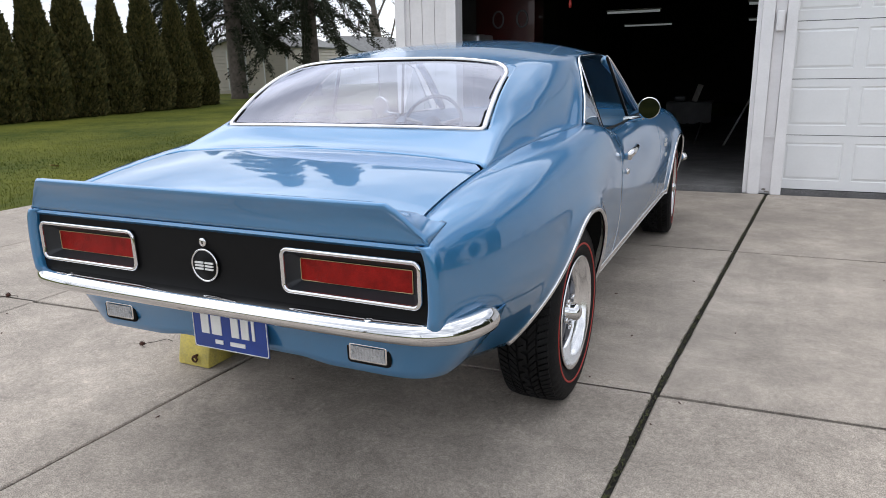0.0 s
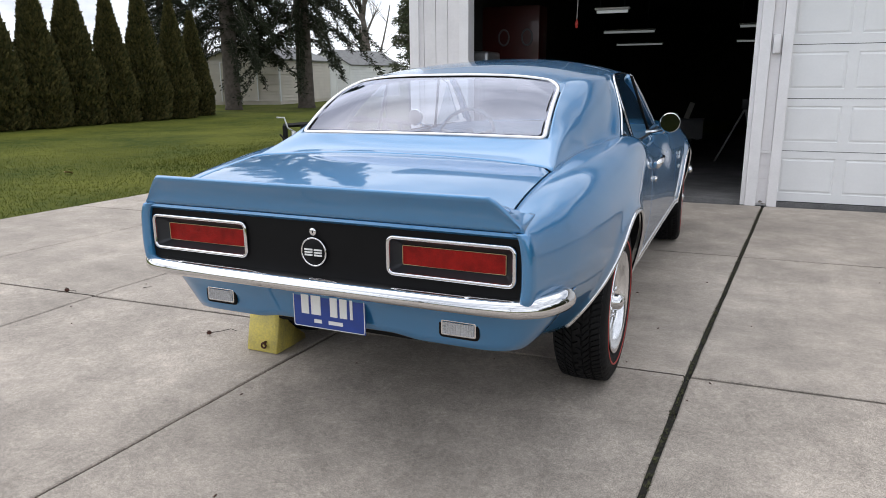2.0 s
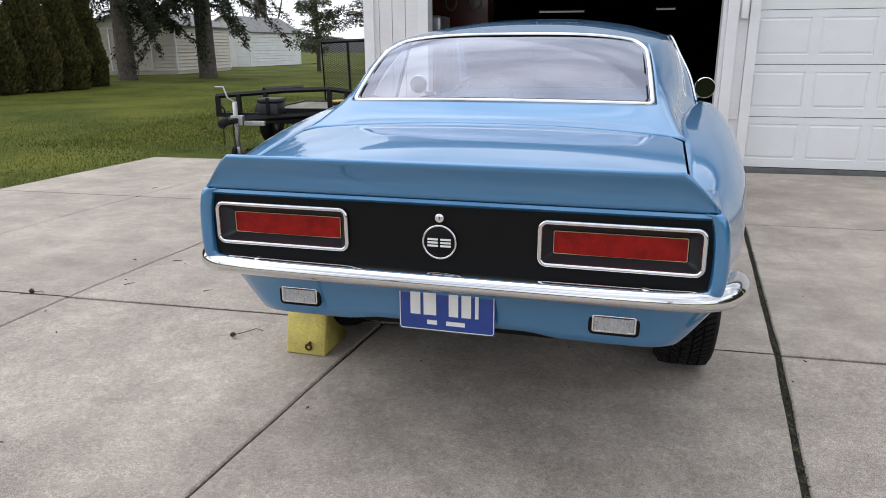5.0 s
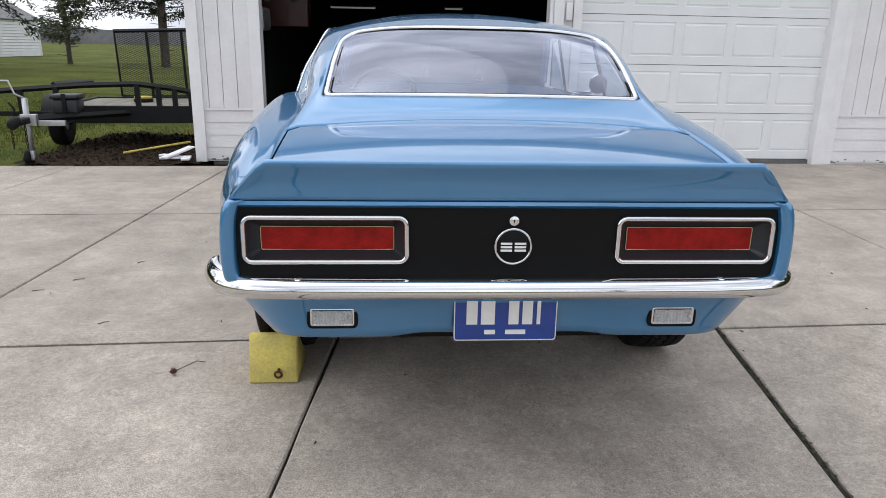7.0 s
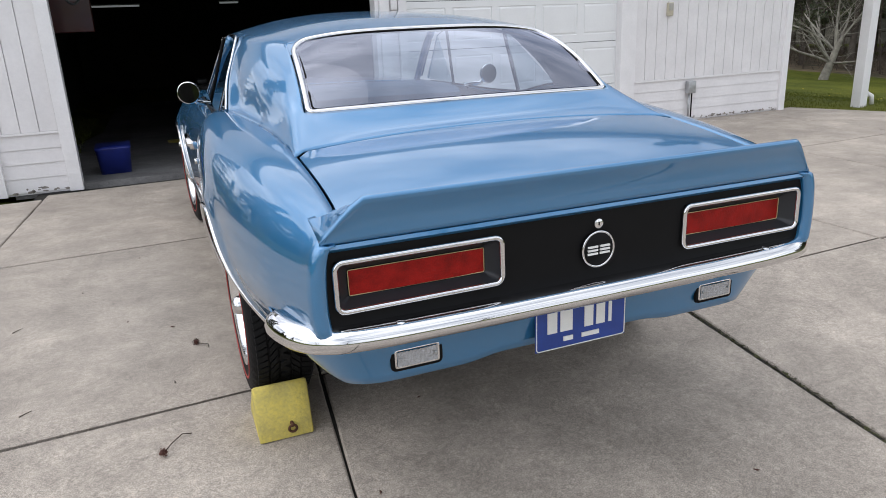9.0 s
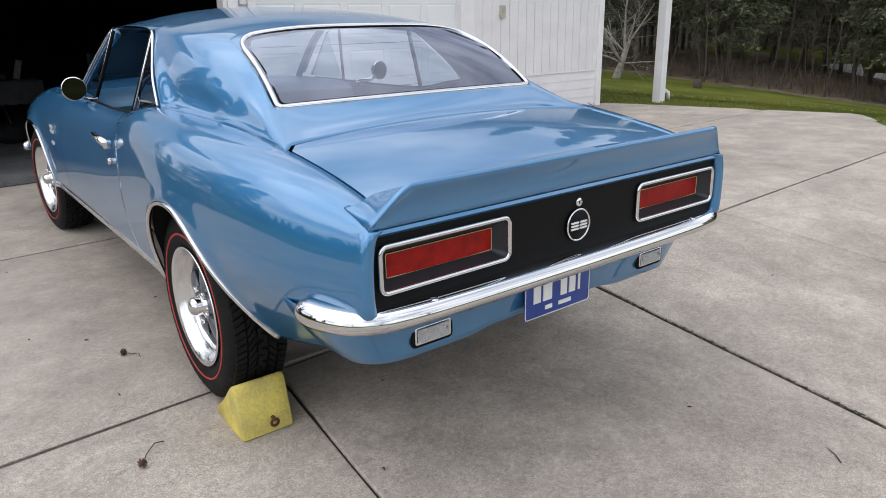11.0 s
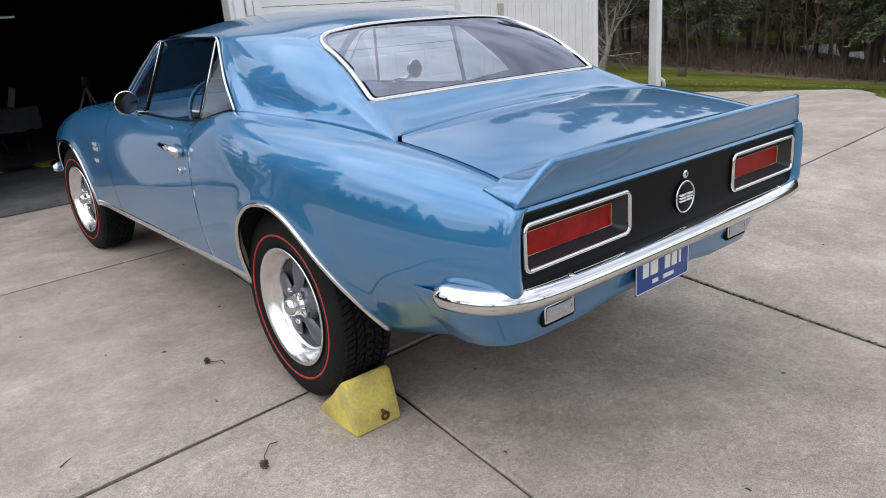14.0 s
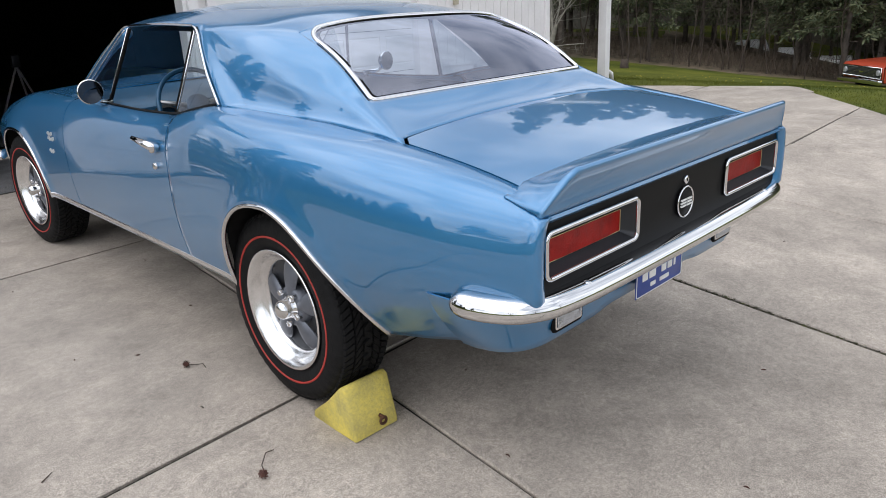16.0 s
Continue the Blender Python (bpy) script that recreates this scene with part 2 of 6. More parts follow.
PALE_BOARD = mat("pale_weathered_board", (0.30, 0.285, 0.26), 0.8, 0, 0.2, 12)
# white cloth with the garage's dimness put into its grey
CLOTH = mat("dimmed_white_cloth", (0.10, 0.10, 0.105), 0.9, 0, 0.15, 6, 0.5, 25)
CONE_BROWN = mat("pine_cone_brown", (0.085, 0.035, 0.025), 0.9, 0, 0.3, 60)
LEAF_DRY = mat("dry_leaf", (0.35, 0.25, 0.12), 0.8, 0, 0.2, 20)


# ---- mesh helpers ----
def part(name, bm, material, parent=None, label="", smooth=True, thick=0.0, crisp=True):
    me = bpy.data.meshes.new(name)
    bm.to_mesh(me)
    bm.free()
    me.materials.append(material)
    if smooth:
        for p in me.polygons:
            p.use_smooth = True
    ob = new(name, me)
    if thick:
        s = ob.modifiers.new("thickness", "SOLIDIFY")
        s.thickness, s.offset = thick, 0
        if crisp:
            e = ob.modifiers.new("crisp_rims", "EDGE_SPLIT")
            e.split_angle = radians(50)
    if parent is not None:
        ob.parent = parent
    if label:
        ob["label"] = label
    return ob


def thing(name, label, category, place=(0, 0, 0), turn=0.0, group="", kind=""):
    e = new(name)
    e.empty_display_size = 0.1
    e.matrix_world = pose(*place, 0, 0, turn)
    return tagged(e, label, category, group, kind)


def grid_bm(rows, closed=False, bm=None):
    """A sheet through rows of points, all rows of one length."""
    bm = bm or bmesh.new()
    vs = [[bm.verts.new(tuple(map(float, p))) for p in r] for r in rows]
    for a, b in zip(vs, vs[1:]):
        k = len(a)
        for j in range(k if closed else k - 1):
            q = (a[j], a[(j + 1) % k], b[(j + 1) % k], b[j])
            if len(set(q)) == 4:
                bm.faces.new(q)
    return bm


def box_bm(x0, x1, y0, y1, z0, z1, bevel=0.0, bm=None):
    own = bm is None
    bm = bm or bmesh.new()
    v = [bm.verts.new((x, y, z)) for x in (x0, x1) for y in (y0, y1) for z in (z0, z1)]
    fs = [bm.faces.new([v[i] for i in q]) for q in ((0, 1, 3, 2), (4, 6, 7, 5), (0, 4, 5, 1), (2, 3, 7, 6), (0, 2, 6, 4), (1, 5, 7, 3))]
    if bevel and own:
        bmesh.ops.bevel(bm, geom=list(bm.edges), offset=bevel, segments=2, affect="EDGES", profile=0.6)
    return bm


def tube_bm(path, radius, sides=8, closed=False, bm=None, ends=True, flat=1.0):
    """A tube along a path; radius may be one number or one for each point."""
    bm = bm or bmesh.new()
    pts = [Vector(p) for p in path]
    k = len(pts)
    rad = radius if hasattr(radius, "__len__") else [radius] * k
    rings, ref = [], None
    for i, p in enumerate(pts):
        a = pts[(i - 1) % k] if closed or i else p
        b = pts[(i + 1) % k] if closed or i < k - 1 else p
        d = (b - a).normalized()
        if ref is None:
            ref = d.orthogonal().normalized() if abs(d.z) > 0.9 else d.cross(Vector((0, 0, 1))).normalized()
        ref = (ref - d * ref.dot(d)).normalized()
        up = d.cross(ref)
        rings.append([bm.verts.new(p + rad[i] * (math.cos(2 * math.pi * j / sides) * ref * flat + math.sin(2 * math.pi * j / sides) * up)) for j in range(sides)])
    for i in range(k if closed else k - 1):
        a, b = rings[i], rings[(i + 1) % k]
        for j in range(sides):
            bm.faces.new((a[j], a[(j + 1) % sides], b[(j + 1) % sides], b[j]))
    if ends and not closed and sides > 2:
        bm.faces.new(rings[0][::-1])
        bm.faces.new(rings[-1])
    return bm


def lathe_bm(profile, segs=48, bm=None):
    """Turns (radius, along x) round the x axis."""
    rows = [[(x, r * math.cos(2 * math.pi * j / segs), r * math.sin(2 * math.pi * j / segs)) for j in range(segs)] for r, x in profile]
    return grid_bm(rows, True, bm)


def cyl_bm(center, axis, radius, depth, segs=20, bm=None, bevel=0.15):
    c, a = Vector(center), Vector(axis).normalized()
    h = depth / 2
    e = min(radius, depth) * bevel
    return tube_bm([c - a * h, c - a * (h - e), c + a * (h - e), c + a * h], [radius - e, radius, radius, radius - e], segs, bm=bm)


def rounded_rect(w, h, r, n=6):
    pts = []
    for cx, cy, a0 in ((w - r, h - r, 0), (-w + r, h - r, 90), (-w + r, -h + r, 180), (w - r, -h + r, 270)):
        for i in range(n + 1):
            a = radians(a0 + 90 * i / n)
            pts.append((cx + r * math.cos(a), cy + r * math.sin(a)))
    return pts


def curve(*pts):
    """A smooth function through (u, value) pairs with no overshoot."""
    u, v = np.array([p[0] for p in pts], float), np.array([p[1] for p in pts], float)
    h, d = np.diff(u), np.diff(v) / np.diff(u)
    m = np.zeros(len(u))
    m[0], m[-1] = d[0], d[-1]
    for i in range(1, len(u) - 1):
        m[i] = 0 if d[i - 1] * d[i] <= 0 else 2 * d[i - 1] * d[i] / (d[i - 1] + d[i])

    def f(x):
        x = np.clip(x, u[0], u[-1])
        i = np.clip(np.searchsorted(u, x) - 1, 0, len(h) - 1)
        t = (x - u[i]) / h[i]
        return ((2 * t**3 - 3 * t**2 + 1) * v[i] + (t**3 - 2 * t**2 + t) * h[i] * m[i] + (-2 * t**3 + 3 * t**2) * v[i + 1] + (t**3 - t**2) * h[i] * m[i + 1])
    return f


def ease(t):
    t = np.clip(t, 0.0, 1.0)
    return t * t * (3 - 2 * t)

# ---- ground and driveway ----
def drive_z(x, y):
    """Level in front of the garage, then falling away, a little more to the right."""
    return max(-9.0, min(0.0, y - 2.7)) * min(0.075, max(0.02, 0.0464 + 0.0251 * (x + 1.66)))


def ground_z(x, y):
    z = -0.035 + drive_z(x, y) - (0.5 if -3.5 < x < 4.5 and 7.5 < y < 20 else 0.0)
    if x < -7:
        z += 0.013 * min(40.0, -7 - x) + 0.004 * min(60.0, max(0.0, y - 8))
    elif x > 6.8:
        z -= 0.098 * min(30.0, x - 6.8) * (1 + min(0.72, max(-0.8, (0.045 if y < 10 else 0.08) * (10 - y))) * min(1.0, (x - 6.8) / 3))
    elif y > 8:
        z += 0.004 * min(60.0, y - 8)
    return z


steps = [-900, -400, -150, -80, -50, -35] + list(np.arange(-28, 28.1, 1.0)) + [35, 50, 80, 150, 400, 900]
rows = [[(x, y + 3, ground_z(x, y + 3) + 0.02 * noise.noise(Vector((x * 0.3, y * 0.3, 0)))) for x in steps] for y in steps]
tagged(part("ground", grid_bm(rows), GRASS), "mown early-spring lawn, green with yellowish patches", "lawn", kind="structure")


def joint_x(x0, y):
    return x0 + {-0.567: 0.058, -2.22: 0.089, 1.04: 0.02}.get(x0, 0.05) * (y - 2.7)


def joint_y(y0, x):
    return y0 + 0.055 * (x + 0.5)


def right_edge(y):
    return float(np.interp(y, (-9, 1.2, 1.9, 2.63, 4.25, 4.42, 6.2, 9), (3.3, 3.6, 3.95, 4.52, 6.58, 6.70, 6.0, 4.9)))


LINES = [-6.75, -5.32, -3.87, -2.22, -0.567, 1.04, 2.75, 4.45, 6.1, 7.8]
CROSS = [-6.6, -4.25, -1.95, 0.36, 2.718, 4.97, 7.17]
driveway = thing("driveway", "pale grey concrete driveway slabs with dark narrow joints", "driveway", kind="structure")


def bed_row(x0, y):
    xs = [joint_x(x0, y) + (right_edge(y) - joint_x(x0, y)) * s for s in np.linspace(0.005, 0.995, 60)]
    return [(x, y, drive_z(x, y) - 0.014) for x in xs]


part("joint_bed", grid_bm([bed_row(-6.75, y) for y in list(np.linspace(-6.8, 2.6, 12)) + list(np.linspace(2.7, 6.3, 6))]), JOINT_DIRT, driveway)
part("joint_bed", grid_bm([bed_row(-4.0, y) for y in np.linspace(6.31, 7.6, 4)]), JOINT_DIRT, driveway)
rng = random.Random(5)


def slab(a, b, c, d, ga, gb):
    n = 14
    left, right = [], []
    for k in range(n + 1):
        v = k / n
        yl, yr = c + (d - c) * v, c + (d - c) * v
        xa, xb = joint_x(a, yl) + ga, joint_x(b, yr) - gb
        y1, y2 = joint_y(yl, xa), joint_y(yr, xb)
        xb = min(xb, right_edge(y2))
        wob = 0.0022
        left.append((xa + rng.uniform(-wob, wob), y1))
        right.append((xb + rng.uniform(-wob, wob), joint_y(yr, xb)))
    keep = [k for k in range(n + 1) if right[k][0] - left[k][0] > 0.03]
    if len(keep) < 3:
        return
    left, right = [left[k] for k in keep], [right[k] for k in keep]
    n = len(keep) - 1
    g = 0.012
    left[0], right[0] = (left[0][0], left[0][1] + g), (right[0][0], right[0][1] + g)
    left[-1], right[-1] = (left[-1][0], left[-1][1] - g), (right[-1][0], right[-1][1] - g)
    bm = bmesh.new()
    rings = []
    for z, i in ((-0.09, 0.0), (-0.005, 0.0), (0.0, 0.006)):
        ring = [(x + i, y + (i if k == 0 else -i if k == n else 0), z) for k, (x, y) in enumerate(left)] + [(x - i, y + (i if k == n else -i if k == 0 else 0), z) for k, (x, y) in reversed(list(enumerate(right)))]
        rings.append([bm.verts.new((x, y, drive_z(x, y) + h)) for x, y, h in ring])
    m = len(rings[0])
    for p, q in zip(rings, rings[1:]):
        for k in range(m):
            bm.faces.new((p[k], p[(k + 1) % m], q[(k + 1) % m], q[k]))
    top = rings[-1]
    for k in range(n):
        bm.faces.new((top[k], top[m - 1 - k], top[m - 2 - k], top[k + 1]))
    part("slab", bm, CONCRETE, driveway, smooth=False)


for a, b in zip(LINES, LINES[1:]):
    for c, d in zip(CROSS, CROSS[1:]):
        if b < -3.8 and d > 7:
            d = 6.99
        wide = {-0.567: 0.013}
        slab(a, b, c, d, wide.get(a, 0.0055), wide.get(b, 0.0055))
bm = bmesh.new()
for k in range(1800):
    y = -2 + 9.1 * rng.random()
    x = joint_x(-0.567, y) + rng.gauss(0, 0.008)
    s = rng.uniform(0.003, 0.010)
    q = [bm.verts.new((x + rng.uniform(-s, s), y + rng.uniform(-2 * s, 2 * s), drive_z(x, y) - 0.008 + rng.uniform(0, 0.009))) for _ in range(4)]
    bm.faces.new(q)
part("joint_moss", bm, MOSS, driveway, "dark moss in the wide joint", smooth=False)["kind"] = "stuff"

# lawn blades beside the slabs
bm = bmesh.new()
verts, faces = [], []


def blade(x, y, h):
    z = ground_z(x, y)
    a, w = rng.uniform(0, 6.28), rng.uniform(0.003, 0.006)
    i = len(verts)
    lean = rng.uniform(-0.6, 0.6) * h
    verts.extend(((x - w * math.cos(a), y - w * math.sin(a), z), (x + w * math.cos(a), y + w * math.sin(a), z), (x + lean * math.sin(a), y + lean * math.cos(a), z + h)))
    faces.append((i, i + 1, i + 2))


for k in range(52000):
    y = rng.uniform(2.5, 16)
    x = joint_x(-6.76, y) - abs(rng.gauss(0, 3.2))
    blade(x, y, rng.uniform(0.012, 0.032))
for k in range(16000):
    x, y = rng.uniform(-9, -3.6), rng.uniform(6.7, 14)
    if y > joint_y(6.9, x) + 0.6:
        blade(x, y, rng.uniform(0.02, 0.05))
for k in range(26000):
    y = rng.uniform(1.0, 12)
    x = right_edge(y) + 0.03 + abs(rng.gauss(0, 3.0))
    blade(x, y, rng.uniform(0.012, 0.032))
me = bpy.data.meshes.new("grass_blades")
me.from_pydata(verts, [], faces)
me.materials.append(BLADES)
tagged(new("grass_blades", me), "short lawn grass along the driveway", "grass", kind="stuff")
bm = grid_bm([[(x + 0.15 * noise.noise(Vector((x, y, 3))), y + 0.15 * noise.noise(Vector((x, y, 9))), 0.0 + 0.05 * noise.noise(Vector((2 * x, 2 * y, 1))) + 0.03 * noise.noise(Vector((7 * x, 7 * y, 1)))) for x in np.linspace(-5.75, -4.0, 37)] for y in np.linspace(6.83, 9.3, 25)])
clods = bmesh.new()
for k in range(1500):
    x, y, s = rng.uniform(-5.7, -4.1), rng.uniform(6.85, 9.0), rng.uniform(0.006, 0.03)
    c = Vector((x, y, 0.015 + rng.uniform(-0.01, 0.03)))
    q = [clods.verts.new(c + Vector((rng.uniform(-s, s), rng.uniform(-s, s), rng.uniform(-s, s)))) for _ in range(4)]
    for tri in ((0, 1, 2), (0, 1, 3), (0, 2, 3), (1, 2, 3)):
        clods.faces.new([q[i] for i in tri])
tagged(part("earth_clods", clods, MULCH, smooth=False), "dark crumbs of earth and bark beside the garage", "soil", kind="stuff")
tagged(part("bare_earth_strip", bm, MULCH), "dark bare earth beside the garage", "soil", kind="structure")

verts, faces = [], []
for k in range(100):
    x, y = rng.uniform(7.5, 14.5), rng.uniform(1.5, 12)
    z, s = ground_z(x, y) + 0.04, rng.uniform(0.008, 0.014)
    i = len(verts)
    verts.extend([(x + s * math.cos(a), y + s * math.sin(a), z) for a in np.linspace(0, 6.283, 6, endpoint=False)] + [(x, y, z + 0.6 * s)])
    faces.extend([(i + j, i + (j + 1) % 6, i + 6) for j in range(6)])
me = bpy.data.meshes.new("dandelions")
me.from_pydata(verts, [], faces)
me.materials.append(mat("dandelion_yellow", (0.62, 0.48, 0.05), 0.8))
tagged(new("dandelions", me), "small yellow dandelion heads dotted over the lawn", "flowers", kind="stuff")

# ---- garage building: local x along its front, y inwards ----
GAR = pose(-0.37, 7.19, 0, 0, 0, 1.9)
H = 3.25


def placed(ob):
    ob.matrix_world = GAR @ ob.matrix_basis
    return ob


def cladding(name, x0, x1, label):
    """A front wall with upright boards above a low band of lap boards."""
    w = placed(part(name, box_bm(x0, x1, 0.03, 0.16, 0, H), WHITE_PAINT, smooth=False))
    tagged(w, label, "wall", kind="structure")
    n = max(1, round((x1 - x0) / 0.152))
    bw = (x1 - x0) / n
    for k in range(n):
        b = part("board", box_bm(x0 + k * bw + 0.003, x0 + (k + 1) * bw - 0.003, 0.010, 0.03, 0.535, H, 0.002), WHITE_PAINT, w, smooth=False)
    part("band_trim", box_bm(x0, x1, 0.004, 0.03, 0.515, 0.534), WHITE_TRIM, w, smooth=False)
    for k in range(4):
        z = 0.02 + 0.124 * k
        bm = bmesh.new()
        v = [bm.verts.new(p) for p in ((x0, 0.014, z), (x1, 0.014, z), (x1, 0.021, z + 0.122), (x0, 0.021, z + 0.122), (x0, 0.03, z), (x1, 0.03, z))]
        bm.faces.new((v[0], v[1], v[2], v[3]))
        bm.faces.new((v[0], v[4], v[5], v[1]))
        part("lap_board", bm, WHITE_PAINT, w, smooth=False)
    chips = bmesh.new()
    for k in range(int((x1 - x0) * 26)):
        cx, s = x0 + (x1 - x0) * rng.random(), rng.uniform(0.008, 0.03)
        hz = 0.022 + abs(rng.gauss(0, 0.012))
        chips.faces.new([chips.verts.new((min(x1, max(x0, cx + s * px * rng.uniform(0.6, 1.2))), 0.0125, max(0.006, hz + 0.008 * pz * rng.uniform(0.3, 1.4)))) for px, pz in ((-1, -1), (0, -1.6), (1, -0.8), (0.8, 0.6), (-0.2, 1.2), (-1, 0.5))])
    part("paint_chips", chips, WORN_WOOD, w, "flaked patches of bare weathered wood", smooth=False)
    return w


def post(x0, x1, y0=-0.022, z1=H, label="white painted trim board"):
    return tagged(placed(part("trim", box_bm(x0, x1, y0, 0.16, 0.0, z1, 0.004), WHITE_TRIM, smooth=False)), label, "trim", kind="structure")


cladding("wall_front_left", -3.67, -3.10, "white board-and-batten garage wall with a low lap-sided band")
cladding("wall_front_right", 3.06, 5.55, "white grooved garage wall with flaking paint at the foot")
cladding("wall_front_middle", -0.005, 0.090, "narrow white wall between the garage doors")
for a, b in ((-3.69, -3.58), (-3.10, -2.99), (-0.105, -0.005), (0.090, 0.178), (2.83, 2.96), (5.47, 5.57)):
    post(a, b)
post(-0.145, -0.1055, 0.012, 2.35)
post(2.9605, 3.06, -0.006)
tagged(placed(part("wall_above_doors", box_bm(-2.99, 2.83, 0.0, 0.16, 2.35, H), WHITE_PAINT, smooth=False)), "white wall above the garage doors", "wall", kind="structure")
tagged(placed(part("wall_left", box_bm(-3.67, -3.54, 0.16, 14.2, 0, H), WHITE_PAINT, smooth=False)), "white side wall of the garage", "wall", kind="structure")
tagged(placed(part("wall_right", box_bm(5.42, 5.55, 0.16, 14.2, 0, H), WHITE_PAINT, smooth=False)), "white side wall of the garage", "wall", kind="structure")
tagged(placed(part("wall_back", box_bm(-3.67, 5.55, 14.2, 14.33, 0, H), WHITE_PAINT, smooth=False)), "back wall of the garage", "wall", kind="structure")
# inner skins and ceiling carry the garage's shade in their colour
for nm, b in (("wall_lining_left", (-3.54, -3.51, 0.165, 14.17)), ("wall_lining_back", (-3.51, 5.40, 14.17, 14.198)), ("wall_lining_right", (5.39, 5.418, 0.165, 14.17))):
    tagged(placed(part(nm, box_bm(*b, 0.0, 2.7), GARAGE_GLOOM, smooth=False)), "garage inner wall with the gloom put into its near-black colour", "wall", kind="structure")
tagged(placed(part("ceiling", box_bm(-3.535, 5.41, 0.17, 14.19, 2.70, 2.74), GARAGE_GLOOM, smooth=False)), "garage ceiling with the gloom put into its near-black colour", "ceiling", kind="structure")


def floor_z(y):
    """The garage floor falls gently inwards."""
    return 0.004 - 0.04 * min(max(y, 0.0), 6.5)


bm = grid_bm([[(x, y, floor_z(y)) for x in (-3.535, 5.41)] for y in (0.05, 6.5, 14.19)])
tagged(placed(part("garage_floor", bm, GARAGE_FLOOR, smooth=False, thick=0.08)), "bare concrete garage floor, darkened in colour for the dim interior", "floor", kind="structure")
roof_bm = bmesh.new()
for sgn in (0, 1):
    ya, yb = (-0.35, 7.17) if sgn == 0 else (14.7, 7.17)
    v = [roof_bm.verts.new(p) for p in ((-4.0, ya, H), (5.85, ya, H), (5.85, yb, H + 1.5), (-4.0, yb, H + 1.5), (-4.0, ya, H + 0.1), (5.85, ya, H + 0.1), (5.85, yb, H + 1.6), (-4.0, yb, H + 1.6))]
    for q in ((0, 1, 2, 3), (4, 5, 6, 7), (0, 1, 5, 4), (0, 3, 7, 4), (1, 2, 6, 5)):
        roof_bm.faces.new([v[i] for i in q])
tagged(placed(part("garage_roof", roof_bm, SHINGLE, smooth=False)), "grey shingled gable roof of the garage", "roof", kind="structure")

# closed sectional door
sect = thing("garage_door", "closed white sectional garage door with raised panels", "garage door")
sect.matrix_world = GAR
D0, D1, SEC = 0.1785, 2.8295, 0.488
for k in range(5):
    z0 = 0.046 + SEC * k
    s = part("door_section", box_bm(D0, D1, 0.0785, 0.105, z0 + 0.003, z0 + SEC - 0.003, 0.002), DOOR_WHITE, sect, smooth=False)
    cols = [(0.183 + 0.545 * j, 0.183 + 0.545 * j + 0.462) for j in range(5)]
    edges = [D0] + [q for c in cols for q in c] + [D1]
    rails = [(D0, D1, 0.003, 0.086), (D0, D1, 0.420, SEC - 0.003)] + [(edges[2 * q], edges[2 * q + 1], 0.086, 0.420) for q in range(6)]
    for xa, xb, za, zb in rails:
        part("section_rail", box_bm(xa, xb, 0.070, 0.0785, z0 + za, z0 + zb), DOOR_WHITE, s, smooth=False)
    for xa, xb in cols:
        R = lambda w, h, y: [((xa + xb) / 2 + px, y, z0 + 0.253 + pz) for px, pz in rounded_rect((xb - xa) / 2 - w, 0.167 - h, 0.006, 2)]
        bm = grid_bm([R(0.0, 0.0, 0.0702), R(0.003, 0.004, 0.0762), R(0.010, 0.013, 0.0762), R(0.024, 0.028, 0.0698)], True)
        bm.faces.new(list(bm.verts)[-12:])
        part("raised_panel", bm, DOOR_WHITE, s, smooth=False)
    part("section_gap", box_bm(D0, D1, 0.085, 0.1, z0 - 0.004, z0 + 0.003), CHARCOAL, s, smooth=False)
part("bottom_seal", box_bm(D0, D1, 0.072, 0.1, 0.004, 0.044), RUBBER, sect, smooth=False)

keypad = thing("door_keypad", "small beige keypad box on the garage wall", "keypad")
keypad.matrix_world = GAR
part("keypad_body", box_bm(3.50, 3.58, -0.025, 0.012, 1.27, 1.42, 0.006), mat("beige_plastic", (0.48, 0.44, 0.34), 0.5), keypad)
part("keypad_cover", box_bm(3.51, 3.57, -0.031, -0.025, 1.33, 1.41, 0.003), mat("grey_plastic", (0.38, 0.37, 0.33), 0.45), keypad)
box = thing("electrical_box", "grey outdoor socket box with conduit at the wall foot", "electrical box")
box.matrix_world = GAR
part("box_body", box_bm(3.86, 3.97, -0.06, 0.008, 0.34, 0.49, 0.006), GALV, box)
part("conduit", tube_bm([(3.90, -0.02, 0.34), (3.90, -0.02, 0.004)], 0.013, 10), GALV, box)
part("conduit", tube_bm([(3.945, -0.02, 0.34), (3.945, -0.02, 0.004)], 0.009, 10), RUBBER, box)
wl_box = thing("wall_control", "small pale plastic box on the trim between the doors", "control box")
wl_box.matrix_world = GAR
part("control_body", box_bm(0.012, 0.075, -0.045, 0.002, 1.43, 1.60, 0.012), WHITE_TRIM, wl_box)
carport = thing("porch_post", "white square porch post with a downspout elbow", "post")
carport.matrix_world = GAR
part("post_shaft", box_bm(6.716, 6.856, -0.285, -0.145, -0.06, 3.1, 0.006), WHITE_TRIM, carport, smooth=False)
part("downspout", tube_bm([(6.885, -0.19, 2.9), (6.885, -0.19, 0.20), (6.91, -0.20, 0.15), (7.00, -0.24, 0.09), (7.02, -0.24, -0.02)], 0.032, 10), WHITE_TRIM, carport, "white downspout elbow")
tagged(placed(part("porch_roof", box_bm(5.6, 7.4, -0.5, 5.0, 3.1, 3.25), WHITE_TRIM, smooth=False)), "white porch roof edge beside the garage", "roof", kind="structure")

# things inside the garage
def inside(name, label, cat, group=""):
    e = thing(name, label, cat, group=group)
    e.matrix_world = GAR
    return e


